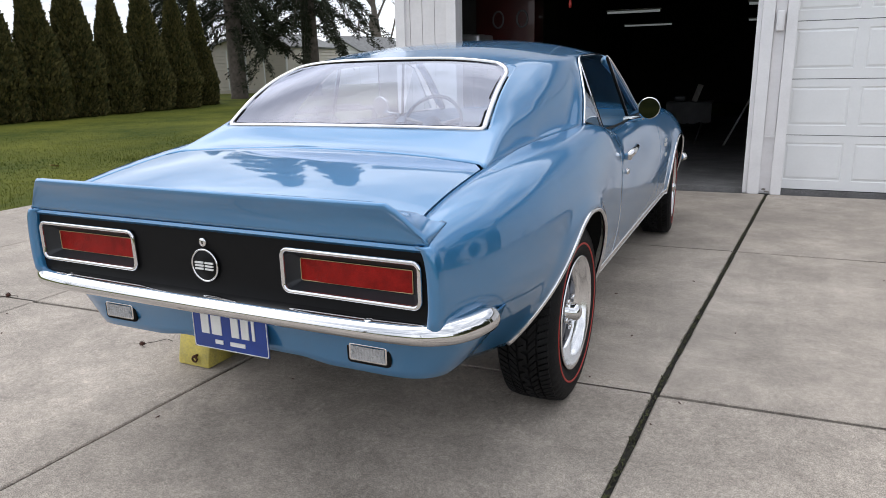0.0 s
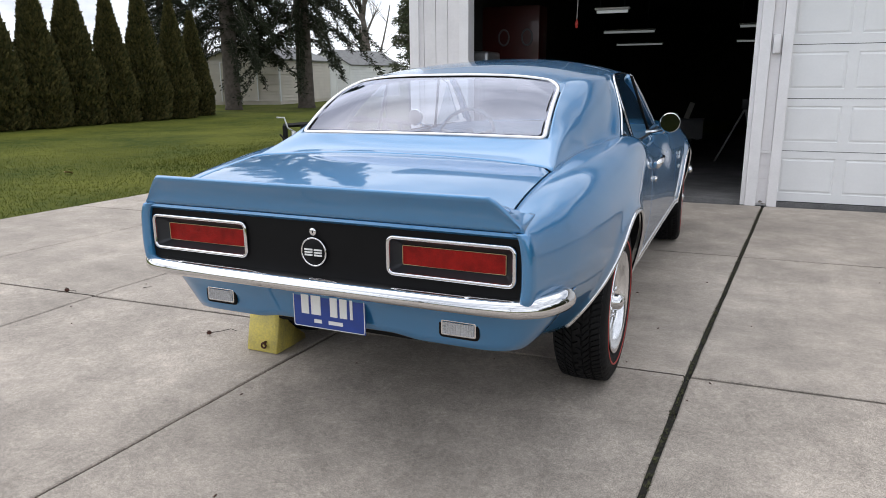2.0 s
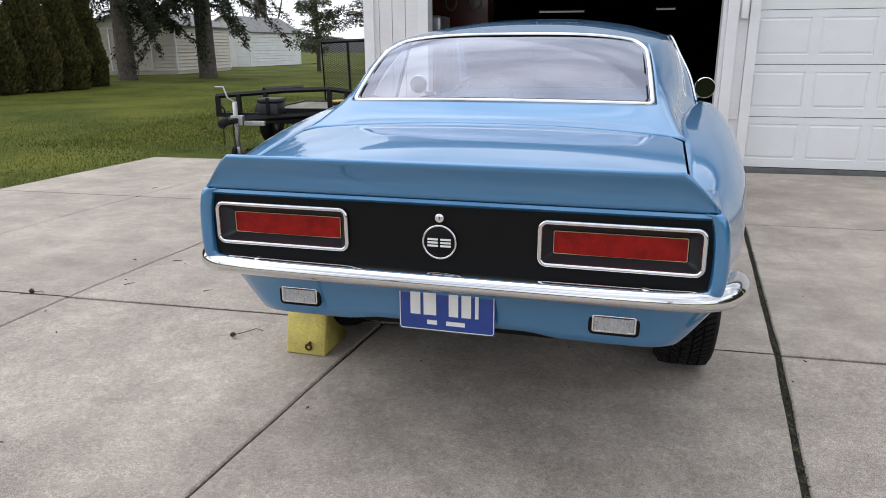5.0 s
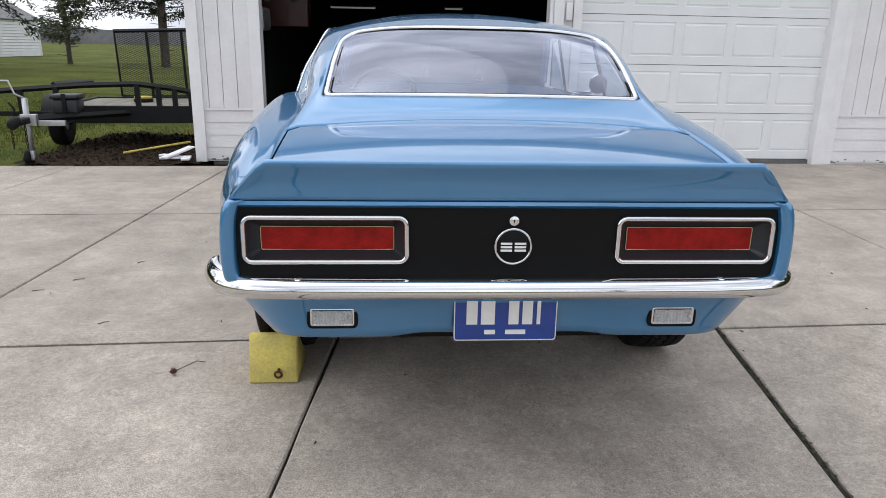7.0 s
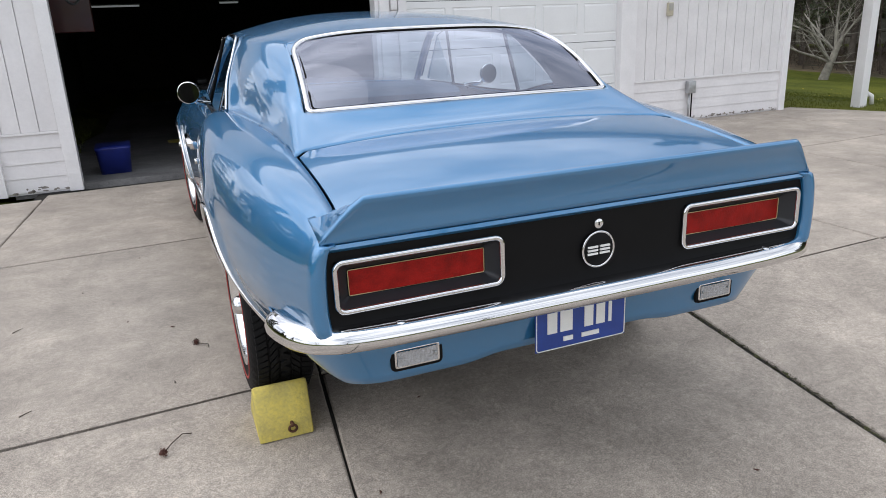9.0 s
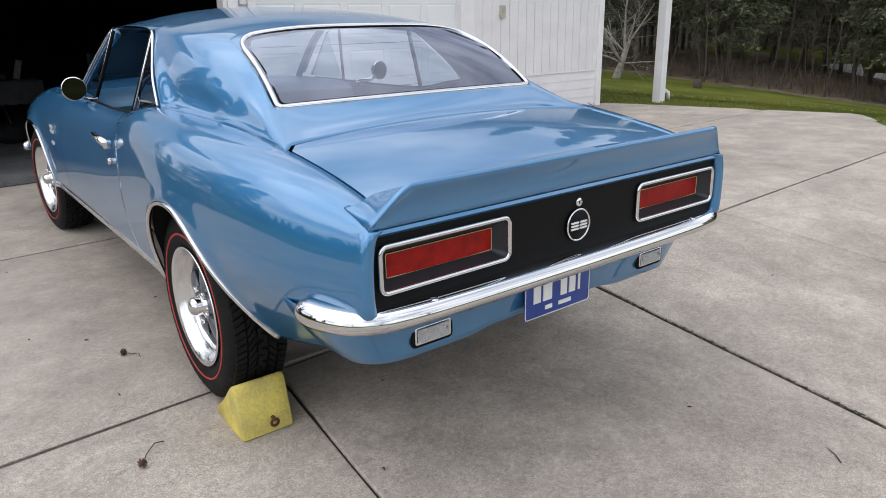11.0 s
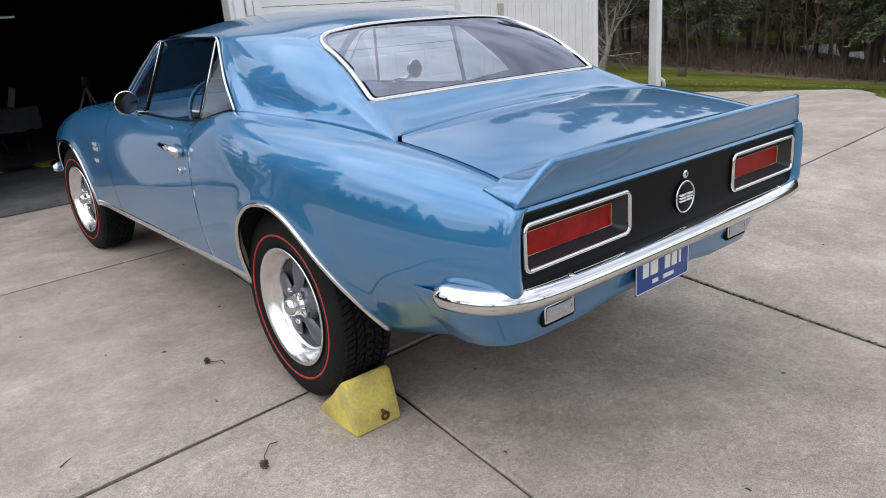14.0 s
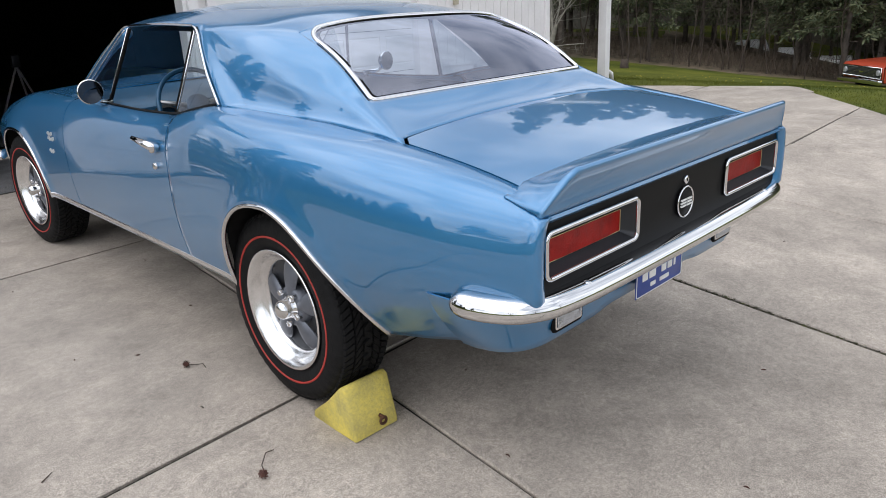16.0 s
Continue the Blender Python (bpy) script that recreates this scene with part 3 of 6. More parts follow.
LAMPS = ((-1.70, 1.36, 0.20), (-2.06, 5.30, 0.44), (-2.50, 10.15, 0.54), (-0.18, 9.70, 0.22), (-0.19, 4.75, 0.14))
CORD = (-1.96, 0.63, 1.76)
cab = inside("wall_cabinet", "red enamel wall cabinet, dimmed in its colour, with round white marks", "cabinet")
part("cabinet_body", box_bm(-3.505, -2.72, 1.9, 2.3, 1.36, 2.15, 0.01), RED_ENAMEL, cab)
for x in (-3.20, -2.88):
    ringp = [(x + 0.07 * math.cos(a), 1.89, 1.75 + 0.10 * math.sin(a)) for a in np.linspace(0, 6.283, 24, endpoint=False)]
    part("round_mark", tube_bm(ringp, 0.012, 6, True), CLOTH, cab)
for x, y, half in LAMPS:
    lf = inside("ceiling_lamp", "long pale fluorescent lamp hanging low from the garage ceiling", "ceiling lamp", "garage lamps")
    part("lamp_body", box_bm(x - half, x + half, y - 0.05, y + 0.05, 2.00, 2.025, 0.006), TRIPOD_GREY, lf)
    part("lamp_tube", tube_bm([(x - half + 0.02, y, 1.98), (x + half - 0.02, y, 1.98)], 0.018, 10), LAMP_GLOW, lf)
    for sx in (-0.7, 0.7):
        part("lamp_rod", tube_bm([(x + sx * half, y, 2.025), (x + sx * half, y, 2.70)], 0.006, 8), CHARCOAL, lf)
cord = inside("pull_cord", "thin pale pull cord with a red handle in the doorway", "cord")
part("cord_string", tube_bm([(CORD[0], CORD[1], 2.70), (CORD[0] + 0.01, CORD[1], 2.2), (CORD[0], CORD[1], CORD[2] + 0.08)], 0.006, 6), TRIPOD_GREY, cord)
part("cord_handle", tube_bm([(CORD[0], CORD[1], CORD[2] + 0.09), (CORD[0], CORD[1], CORD[2] + 0.04), (CORD[0], CORD[1], CORD[2])], [0.008, 0.018, 0.012], 10), RED_STRIPE, cord, "red handle")
tab = inside("work_table", "folding table with metal legs in the garage", "table")
# the top shares the near-black that stands for the garage's shade
part("table_top", box_bm(-1.47, -0.81, 5.80, 6.35, 0.46, 0.485, 0.008), GARAGE_GLOOM, tab)
for sx in (-1, 1):
    part("table_leg", tube_bm([(-1.14 + sx * 0.26, 5.87, 0.46), (-1.14 + sx * 0.12, 6.28, floor_z(6.28))], 0.012, 8), CHARCOAL, tab)
    part("table_leg", tube_bm([(-1.14 + sx * 0.12, 5.87, floor_z(5.87)), (-1.14 + sx * 0.26, 6.28, 0.46)], 0.012, 8), CHARCOAL, tab)
cloth_rows = []
for k, (y, drop) in enumerate(((5.75, 0.36), (5.75, 0.25), (5.755, 0.13), (5.765, 0.03), (5.79, 0.0), (5.95, 0.0), (6.1, 0.0), (6.36, 0.0))):
    cloth_rows.append([(x, y + 0.03 * noise.noise(Vector((x * 11, drop * 5, 4))) * (drop > 0.03), 0.495 + 0.008 * noise.noise(Vector((x * 9, y * 9, 0))) - drop * (0.95 + 0.18 * noise.noise(Vector((x * 7, 0, 2))))) for x in np.linspace(-1.51, -0.77, 30)])
bm = grid_bm(cloth_rows)
tagged(placed(part("dust_cloth", bm, CLOTH, thick=0.004)), "crumpled pale dust cloth over the work table", "cloth")
jig = inside("bench_grinder", "small grey tool standing on the covered table", "tool")
part("grinder_body", box_bm(-1.40, -1.22, 5.95, 6.12, 0.50, 0.60, 0.02), CHARCOAL, jig)
# pale board leaning on the covered table beside the tool
bm = box_bm(-0.045, 0.045, -0.012, 0.012, 0, 0.30, 0.006)
bmesh.ops.transform(bm, matrix=pose(-1.08, 6.05, 0.502, -8, 18, 0), verts=bm.verts)
part("leaning_board", bm, PALE_BOARD, jig)
tri3 = inside("tripod", "grey camera-style tripod stand in the garage", "tripod")
for a in (180, 60, 300):
    part("tripod_leg", tube_bm([(-0.12, 5.41, 0.72), (-0.12 + 0.43 * math.cos(radians(a)), 5.41 + 0.43 * math.sin(radians(a)), floor_z(5.41 + 0.43 * math.sin(radians(a))))], 0.017, 8), TRIPOD_GREY, tri3)
part("tripod_head", box_bm(-0.18, -0.06, 5.36, 5.46, 0.70, 0.88, 0.02), CHARCOAL, tri3)
tub = inside("storage_tub", "dark blue plastic storage tub on the garage floor", "tub")
part("tub_body", grid_bm([[(-2.72 + px * k, 0.74 + py * k, z + floor_z(0.74)) for px, py in rounded_rect(0.155, 0.24, 0.05, 3)] for z, k in ((0.008, 0.02), (0.008, 0.86), (0.27, 1.0), (0.29, 1.04), (0.302, 1.04), (0.302, 0.02))], True), BLUE_PLASTIC, tub)
pal = inside("yellow_ramp_set", "flat yellow and black low ramps on the garage floor", "ramp")
for k in range(3):
    part("ramp_board", box_bm(-2.10 + 0.33 * k, -1.82 + 0.33 * k, 3.1, 3.6, floor_z(3.1), floor_z(3.1) + 0.035 + 0.006 * k, 0.008), CHARCOAL if k == 1 else YELLOW, pal)
sack = inside("white_sack", "small pale pointed sack on the garage floor", "sack")
part("sack_body", grid_bm([[(-1.72 + 1.2 * r * math.cos(a), 6.6 + 1.2 * r * math.sin(a), floor_z(6.6) + 1.2 * z) for a in np.linspace(0, 6.283, 14, endpoint=False)] for r, z in ((0.10, 0.006), (0.105, 0.03), (0.075, 0.10), (0.02, 0.19), (0.006, 0.20))], True), CLOTH, sack)
drill = inside("drill_press", "dark tall drill press by the garage wall", "machine")
part("press_column", tube_bm([(-3.25, 1.2, 0.0), (-3.25, 1.2, 1.45)], 0.04, 12), CHARCOAL, drill)
part("press_base", box_bm(-3.42, -3.08, 1.0, 1.4, floor_z(1.4), 0.03, 0.01), CHARCOAL, drill)
part("press_head", box_bm(-3.38, -3.10, 0.95, 1.45, 1.30, 1.55, 0.04), GALV, drill)

# ---- the car: local x to its right, y ahead from the tail panel, z up ----
CAR_X, CAR_Y = -1.66, 1.63
REAR_AXLE, FRONT_AXLE, TYRE_R = 0.991, 3.737, 0.332
half_width = curve((0, 0.735), (0.1, 0.758), (0.3, 0.805), (0.6, 0.845), (1.0, 0.866), (1.4, 0.850), (1.9, 0.832), (2.5, 0.826), (3.2, 0.826), (3.7, 0.830), (4.1, 0.80), (4.38, 0.73))
top_x = curve((0, 0.703), (0.06, 0.664), (0.13, 0.644), (0.3, 0.641), (0.54, 0.642), (0.77, 0.645), (1.0, 0.665), (1.38, 0.720), (1.7, 0.728), (2.5, 0.712), (2.9, 0.695), (3.4, 0.655), (4.38, 0.56))
top_z = curve((0, 0.80), (0.12, 0.845), (0.54, 0.91), (0.77, 0.932), (1.0, 0.948), (1.38, 0.968), (1.55, 0.945), (1.75, 0.912), (2.1, 0.905), (2.5, 0.91), (2.9, 0.912), (3.5, 0.91), (3.95, 0.86), (4.38, 0.76))
wide_z = curve((0, 0.66), (0.5, 0.67), (1.0, 0.66), (2.0, 0.63), (3.7, 0.65), (4.38, 0.62))
low_x = curve((0, 0.645), (0.16, 0.648), (0.6, 0.69), (1.0, 0.76), (1.35, 0.80), (3.2, 0.80), (4.0, 0.76), (4.38, 0.70))
low_z = curve((0, 0.395), (0.16, 0.393), (0.6, 0.335), (1.0, 0.34), (1.35, 0.352), (3.1, 0.365), (4.0, 0.35), (4.38, 0.40))
square = curve((0, 2.4), (0.3, 2.6), (0.7, 3.0), (1.1, 3.4), (1.45, 3.3), (1.8, 2.7), (2.4, 2.25), (4.38, 2.1))
ARCHES = ((0.925, 0.33, 0.350, 0.385, 2.3), (3.68, 0.33, 0.385, 0.385, 2.3))


def arch_z(u):
    for yc, zc, w, h, n in ARCHES:
        d = abs(u - yc) / w
        if u < yc and yc < 2:
            n = 1.7
        if d < 1:
            return zc + h * (1 - d**n) ** (1 / n)
    return 0.0


def tuck(u, z):
    """How far the tail's lower edge lies ahead of the tail panel."""
    return 0.15 * max(0.0, (0.60 - z) / 0.2) ** 1.1 * max(0.0, 1 - u / 0.5) ** 2


def flare(u, z):
    """The body swells a little round each wheel opening."""
    out = 0.0
    for yc, zc, w, h, n in ARCHES:
        r = ((abs(u - yc) / w) ** 2 + (max(0.0, z - zc) / h) ** 2) ** 0.5
        out += 0.011 * math.exp(-((max(0.0, r - 1.0) * 0.37 / 0.045) ** 2))
    return out


def section(u, count=30):
    t = np.linspace(0, 1, 30)
    z0, zm, zb, x0, xm, xb = low_z(u), wide_z(u), top_z(u), low_x(u), half_width(u), top_x(u)
    lz, lx = z0 + (zm - z0) * t, x0 + (xm - x0) * np.sin(t * math.pi / 2) ** 0.9
    a = t[1:] * math.pi / 2
    q = square(u)
    ux, uz = xb + (xm - xb) * np.cos(a) ** (2 / (q + 0.25)), zm + (zb - zm) * np.sin(a) ** (2 / q)
    x, z = np.concatenate([lx, ux]), np.concatenate([lz, uz])
    d = np.concatenate([[0], np.cumsum(np.hypot(np.diff(x), np.diff(z)))])
    lowest = max(z0, arch_z(u))
    s0 = np.interp(lowest, z, d)
    s = s0 + (d[-1] - s0) * np.linspace(0, 1, count)
    px, pz = np.interp(s, d, x), np.interp(s, d, z)
    return [(float(a) + flare(u, float(c)), u + tuck(u, float(c)), float(c)) for a, c in zip(px, pz)]


def columns(a, b):
    us = set(np.round(np.linspace(a, b, int((b - a) / 0.022) + 2), 4))
    for yc, zc, w, h, n in ARCHES:
        for k in range(61):
            q = yc - w * math.cos(math.pi * k / 60) * 0.99999
            if a < q < b:
                us.add(round(q, 5))
        for q in (yc - w - 0.0006, yc + w + 0.0006):
            if a < q < b:
                us.add(round(q, 5))
    return sorted(us)


car = thing("car", "light metallic blue two-door fastback coupe with chrome bumper and rear spoiler", "car", (CAR_X, CAR_Y, 0), 0.6)

quarter_rows = []
for side in (-1, 1):
    for name, a, b in (("quarter_panel", 0.0, 1.637), ("door", 1.643, 2.847), ("front_fender", 2.853, 4.38)):
        rows = [[(side * x, y, z) for x, y, z in section(u)] for u in columns(a, b)]
        if name == "quarter_panel":
            edge = [(x, y, z) for x, y, z in rows[0]]
            extra = [[(x - side * dx, y + dy, z) for x, y, z in edge] for dx, dy in ((0.034, 0.045), (0.032, 0.004), (0.026, -0.008), (0.012, -0.010), (0.004, -0.006))]
            rows = extra + rows
        if name == "quarter_panel":
            quarter_rows.append(rows)
            continue
        shell = part(name, grid_bm(rows), PAINT, car, thick=0.006)
        if name == "door":
            door = shell
    # near-black strips added behind the door gaps to stand for their shade
    for u in (1.64, 2.85):
        part("gap_shade_strip", tube_bm([(side * (x - 0.012), y, z) for x, y, z in section(u)], 0.009, 6), DARK, car)
    # handle, lock and mirror belong to the door
    hx = 0.836 * side
    bm = tube_bm([(hx, 1.70, 0.808), (hx + side * 0.022, 1.705, 0.815), (hx + side * 0.026, 1.76, 0.822), (hx + side * 0.024, 1.87, 0.832), (hx + side * 0.012, 1.905, 0.834)], [0.009, 0.016, 0.015, 0.010, 0.006], 10)
    cyl_bm((hx + side * 0.012, 1.715, 0.806), (side, 0, 0), 0.017, 0.03, 14, bm)
    part("door_handle", bm, CHROME, door, "chrome door handle")
    part("door_lock", cyl_bm((0.842 * side, 1.735, 0.735), (side, 0, 0), 0.013, 0.02, 16), CHROME, door, "round chrome lock")
    mx, back = (0.802, 0.0) if side < 0 else (0.835, 0.10)
    arm = tube_bm([(0.705 * side, 2.46 - back, 0.91), ((mx - 0.04) * side, 2.44 - back, 0.925), ((mx - 0.005) * side, 2.42 - back, 0.955)], [0.022, 0.012, 0.012], 10)
    mirror = part("door_mirror", arm, CHROME, door, "round chrome door mirror")
    bm = lathe_bm([(0.001, 0.045), (0.025, 0.043), (0.045, 0.03), (0.054, 0.008), (0.055, 0.0), (0.051, -0.003)], 32)
    bmesh.ops.transform(bm, matrix=pose(mx * side, 2.40 - back, 0.977, 0, 0, 90 + side * 8), verts=bm.verts)
    part("mirror_shell", bm, CHROME, mirror)
    bm = lathe_bm([(0.0505, -0.0015), (0.001, -0.0015)], 32)
    bmesh.ops.transform(bm, matrix=pose(mx * side, 2.40 - back, 0.977, 0, 0, 90 + side * 8), verts=bm.verts)
    # the near-black tint puts a dark reflection into the mirror's colour
    part("dimmed_mirror_glass", bm, mat("dimmed_mirror_glass", (0.055, 0.06, 0.068), 0.03, 1.0), mirror)
    # bright arch trims and rocker moulding
    for yc, zc, w, h, n in ARCHES:
        path = []
        for k in range(49):
            u = yc - w * 0.9999 * math.cos(math.pi * k / 48)
            x, y, z = section(u)[0]
            path.append((side * (x + 0.002), y, z - 0.003))
        part("wheel_arch_trim", tube_bm(path, 0.0085, 8), CHROME, car, "thin bright metal arch trim")
    path = [section(u)[0] for u in np.linspace(1.285, 3.285, 30)]
    bm = grid_bm([[(side * (x + 0.004), y, z + 0.032), (side * (x + 0.012), y, z + 0.026), (side * (x + 0.010), y, z + 0.012), (side * (x + 0.013), y, z + 0.006), (side * (x - 0.012), y, z - 0.012)] for x, y, z in path])
    part("rocker_moulding", bm, ALUMINIUM, car, "bright rocker moulding", thick=0.003)
    # small chrome script badges on the front fender
    for k, (y0, z0, ln) in enumerate(((3.00, 0.735, 0.075), (2.985, 0.710, 0.095), (3.02, 0.645, 0.07))):
        badge = bmesh.new()
        for j in range(5):
            yy = y0 + ln * j / 5
            xx = half_width(yy) + 0.002
            box_bm(min(side * xx, side * (xx + 0.005)), max(side * xx, side * (xx + 0.005)), yy, yy + ln / 7, z0 - 0.006 * (j % 2), z0 + 0.016 - 0.004 * (j % 3), bm=badge)
        part("fender_badge", badge, WHITE_METAL, car, "small chrome badge", smooth=False)

# deck: lid, and the panel up to the rear window
CROWN = 0.026


def deck_z(x, u):
    e = top_x(u)
    return top_z(u) + CROWN * (1 - min(1, abs(x) / e) ** 2.2)


def lid_front(x):
    return 0.575 - 0.03 * (abs(x) / 0.64) ** 2 - 0.040 * max(0.0, (abs(x) - 0.595) / 0.045) ** 3


lid_rows = []
for i in range(28):
    v = i / 27
    row = []
    for j in range(41):
        s = -1 + 2 * j / 40
        x = s * (0.640)
        u = 0.03 + (lid_front(x) - 0.03) * v
        x = s * (float(top_x(u)) - 0.007 if u > 0.1 else 0.640)
        row.append((x, u, deck_z(x, u)))
    lid_rows.append(row)
part("trunk_lid", grid_bm(lid_rows), PAINT, car, thick=0.006)

WIN_BOT = lambda s: (0.558 * s, 0.725 + 0.042 * s * s, 1.008 - 0.008 * s * s)
WIN_TOP = lambda s: (0.518 * s, 1.105 + 0.05 * s * s, 1.241 - 0.034 * s**4 - 0.006 * s * s)
fill_rows = []
for i in range(11):
    v = i / 10
    row = []
    for j in range(41):
        s = -1 + 2 * j / 40
        x0 = 0.646 * s
        y0 = lid_front(0.64 * s) + 0.006
        p0, p1 = Vector((x0, y0, deck_z(x0 * 0.985, y0))), Vector(WIN_BOT(s))
        q = p0.lerp(p1, v)
        q.z -= 0.012 * math.sin(math.pi * v) * (1 - s**6)
        row.append(q)
    fill_rows.append(row)

# roof, sail panels, quarter panels and the panel under the rear window are one pressing
roof_x = curve((1.155, 0.518), (1.35, 0.572), (1.6, 0.604), (1.75, 0.608), (2.1, 0.595), (2.46, 0.566))
roof_z = curve((1.155, 1.201), (1.35, 1.218), (1.682, 1.232), (2.1, 1.245), (2.46, 1.243))
crown_z = curve((1.155, 0.040), (1.5, 0.070), (2.0, 0.082), (2.46, 0.056))
N = 24
SAIL_TOP = 0.415
sail_us = [float(u) for u in np.linspace(0.516, 1.39, 41)]
sail_s = [k / 40 for k in range(41)]
bm = bmesh.new()
roof_rows = []
for v in [SAIL_TOP * s for s in sail_s] + list(np.linspace(SAIL_TOP, 1, 25))[1:]:
    row = []
    for j in range(41):
        s = -1 + 2 * j / 40
        ya, yb = 1.105 + 0.05 * s * s, 2.54 - 0.09 * s * s
        y = ya + (yb - ya) * v
        yq = 1.155 + (2.45 - 1.155) * v
        row.append((s * roof_x(yq), y, roof_z(yq) + crown_z(yq) * (1 - abs(s) ** 2.4)))
    roof_rows.append(row)
grid_bm(roof_rows, bm=bm)
grid_bm(fill_rows, bm=bm)


def smooth_path(pts, count):
    d = np.concatenate([[0], np.cumsum([(Vector(b) - Vector(a)).length for a, b in zip(pts, pts[1:])])])
    fs = [curve(*zip(d, [p[k] for p in pts])) for k in range(3)]
    return [Vector((float(fs[0](q)), float(fs[1](q)), float(fs[2](q)))) for q in np.linspace(0, d[-1], count)]


for side in (-1, 1):
    top = [Vector((abs(r[-1][0]), r[-1][1], r[-1][2])) for r in roof_rows[: len(sail_us)]]
    rear = [Vector(r[-1]) for r in fill_rows]
    corner = rear[-1]
    rear += [corner.lerp(top[0], t) + Vector((0, -0.012, 0.020)) * math.sin(math.pi * t) for t in np.linspace(0, 1, N + 2 - len(rear))[1:]]
    low = [Vector(section(u)[-1]) for u in sail_us]
    front = smooth_path([low[-1], Vector((0.696, 1.48, 1.06)), Vector((0.650, 1.60, 1.16)), top[-1]], N + 1)
    shelf = [p + Vector((-0.034, 0, 0.003)) * float(ease(s / 0.3)) * float(ease((1 - s) / 0.15)) for p, s in zip(low, sail_s)]

    def sail_point(i, s, v):
        """The panel spanned by its four edges, swelling a little in the middle."""
        f = v * N
        j = min(N - 1, int(f))
        a, b = rear[j].lerp(rear[j + 1], f - j), front[j].lerp(front[j + 1], f - j)
        p = shelf[i].lerp(top[i], v)
        p = p + (a - shelf[0].lerp(top[0], v)) * (1 - s) ** 4 + (b - shelf[-1].lerp(top[-1], v)) * s**3
        return p + Vector((0.80, -0.45, 0.25)) * 0.034 * math.sin(math.pi * s) * math.sin(math.pi * v) ** 0.8

    rows = []
    for j in range(N + 1):
        v = j / N
        row = []
        for i, s in enumerate(sail_s):
            p = sail_point(i, s, v)
            if v < 0.25:
                k, end = v / 0.25, sail_point(i, s, 0.25)
                slope = (sail_point(i, s, 0.26) - end) * 25
                turned = low[i] * (1 - k) ** 3 + low[i].lerp(shelf[i], 0.7) * (3 * k * (1 - k) ** 2) + (end - slope * 0.45) * (3 * k * k * (1 - k)) + end * k**3
                p = p.lerp(turned, float(ease(s / 0.2)))
            row.append((side * p.x, p.y, p.z))
        rows.append(row)
    grid_bm(rows, bm=bm)
bmesh.ops.remove_doubles(bm, verts=bm.verts, dist=0.0012)
upper = [v for v in bm.verts if not v.is_boundary and v.co.z > 1.12]
for _ in range(4):
    bmesh.ops.smooth_vert(bm, verts=upper, factor=0.5, use_axis_x=True, use_axis_y=True, use_axis_z=True)
fillet = [v for v in bm.verts if not v.is_boundary and abs(v.co.x) > 0.50 and 0.50 < v.co.y < 1.0 and 0.90 < v.co.z < 1.08]
for _ in range(13):
    bmesh.ops.smooth_vert(bm, verts=fillet, factor=0.5, use_axis_x=True, use_axis_y=True, use_axis_z=True)
for rows in quarter_rows:
    grid_bm(rows, bm=bm)
bmesh.ops.delete(bm, geom=[f for f in bm.faces if f.calc_center_median().z < 0.553 and f.calc_center_median().y < 0.29], context="FACES")
bmesh.ops.recalc_face_normals(bm, faces=bm.faces)
part("body_shell", bm, PAINT, car, thick=0.006, crisp=False)

# glass and bright trims
rows = [[tuple(Vector(WIN_BOT(s)).lerp(Vector(WIN_TOP(s)), v) + Vector((0, -0.012 * math.sin(math.pi * v), 0.020 * math.sin(math.pi * v)))) for s in np.linspace(-0.99, 0.99, 25)] for v in np.linspace(0.01, 0.985, 15)]
rear_window = part("rear_window", grid_bm(rows), REAR_GLASS, car)


def on_window(a, v, lift=0.0):
    p = Vector(WIN_BOT(a)).lerp(Vector(WIN_TOP(a)), v)
    return p + Vector((0, -0.012, 0.020)) * math.sin(math.pi * v) + Vector((0, -0.55, 0.83)) * lift


def corner(ca, cv, ra, rv, a0, n=8):
    return [(ca + ra * math.cos(radians(a0 + 90 * k / n)), cv + rv * math.sin(radians(a0 + 90 * k / n))) for k in range(n + 1)]


flat = [(a, 0.0) for a in np.linspace(-0.93, 0.93, 21)] + corner(0.945, 0.045, 0.03, 0.045, -90) + [(0.975, v) for v in np.linspace(0.1, 0.72, 9)]
flat += corner(0.855, 0.755, 0.12, 0.225, 0) + [(a, 0.98) for a in np.linspace(0.80, -0.80, 19)]
flat += corner(-0.855, 0.755, 0.12, 0.225, 90) + [(-0.975, v) for v in np.linspace(0.72, 0.1, 9)] + corner(-0.945, 0.045, 0.03, 0.045, 180)
loop = [tuple(on_window(a, v)) for a, v in flat]
for side in (-1, 1):
    arc = corner(0.855, 0.755, 0.12, 0.225, 0, 12)
    rim = [(1.0, 0.755 + 0.25 * k / 6) for k in range(7)] + [(1.0 - 0.145 * k / 6, 1.005) for k in range(1, 7)]
    bm = grid_bm([[on_window(side * (a[0] + (b[0] - a[0]) * t), a[1] + (b[1] - a[1]) * t, 0.006 * (1 - t)) for t in (0, 0.5, 1)] for a, b in zip(arc, rim)])
    part("window_corner", bm, PAINT, car)
part("window_trim", tube_bm(loop, 0.0095, 8, True), CHROME, rear_window, "bright trim round the rear window")
gasket = [(p[0] * 0.972, p[1] + (0.006 if p[2] < 1.1 else -0.012), p[2] + (0.008 if p[2] < 1.05 else -0.004)) for p in loop]
part("window_gasket", tube_bm(gasket, 0.003, 6, True), DARK, rear_window)

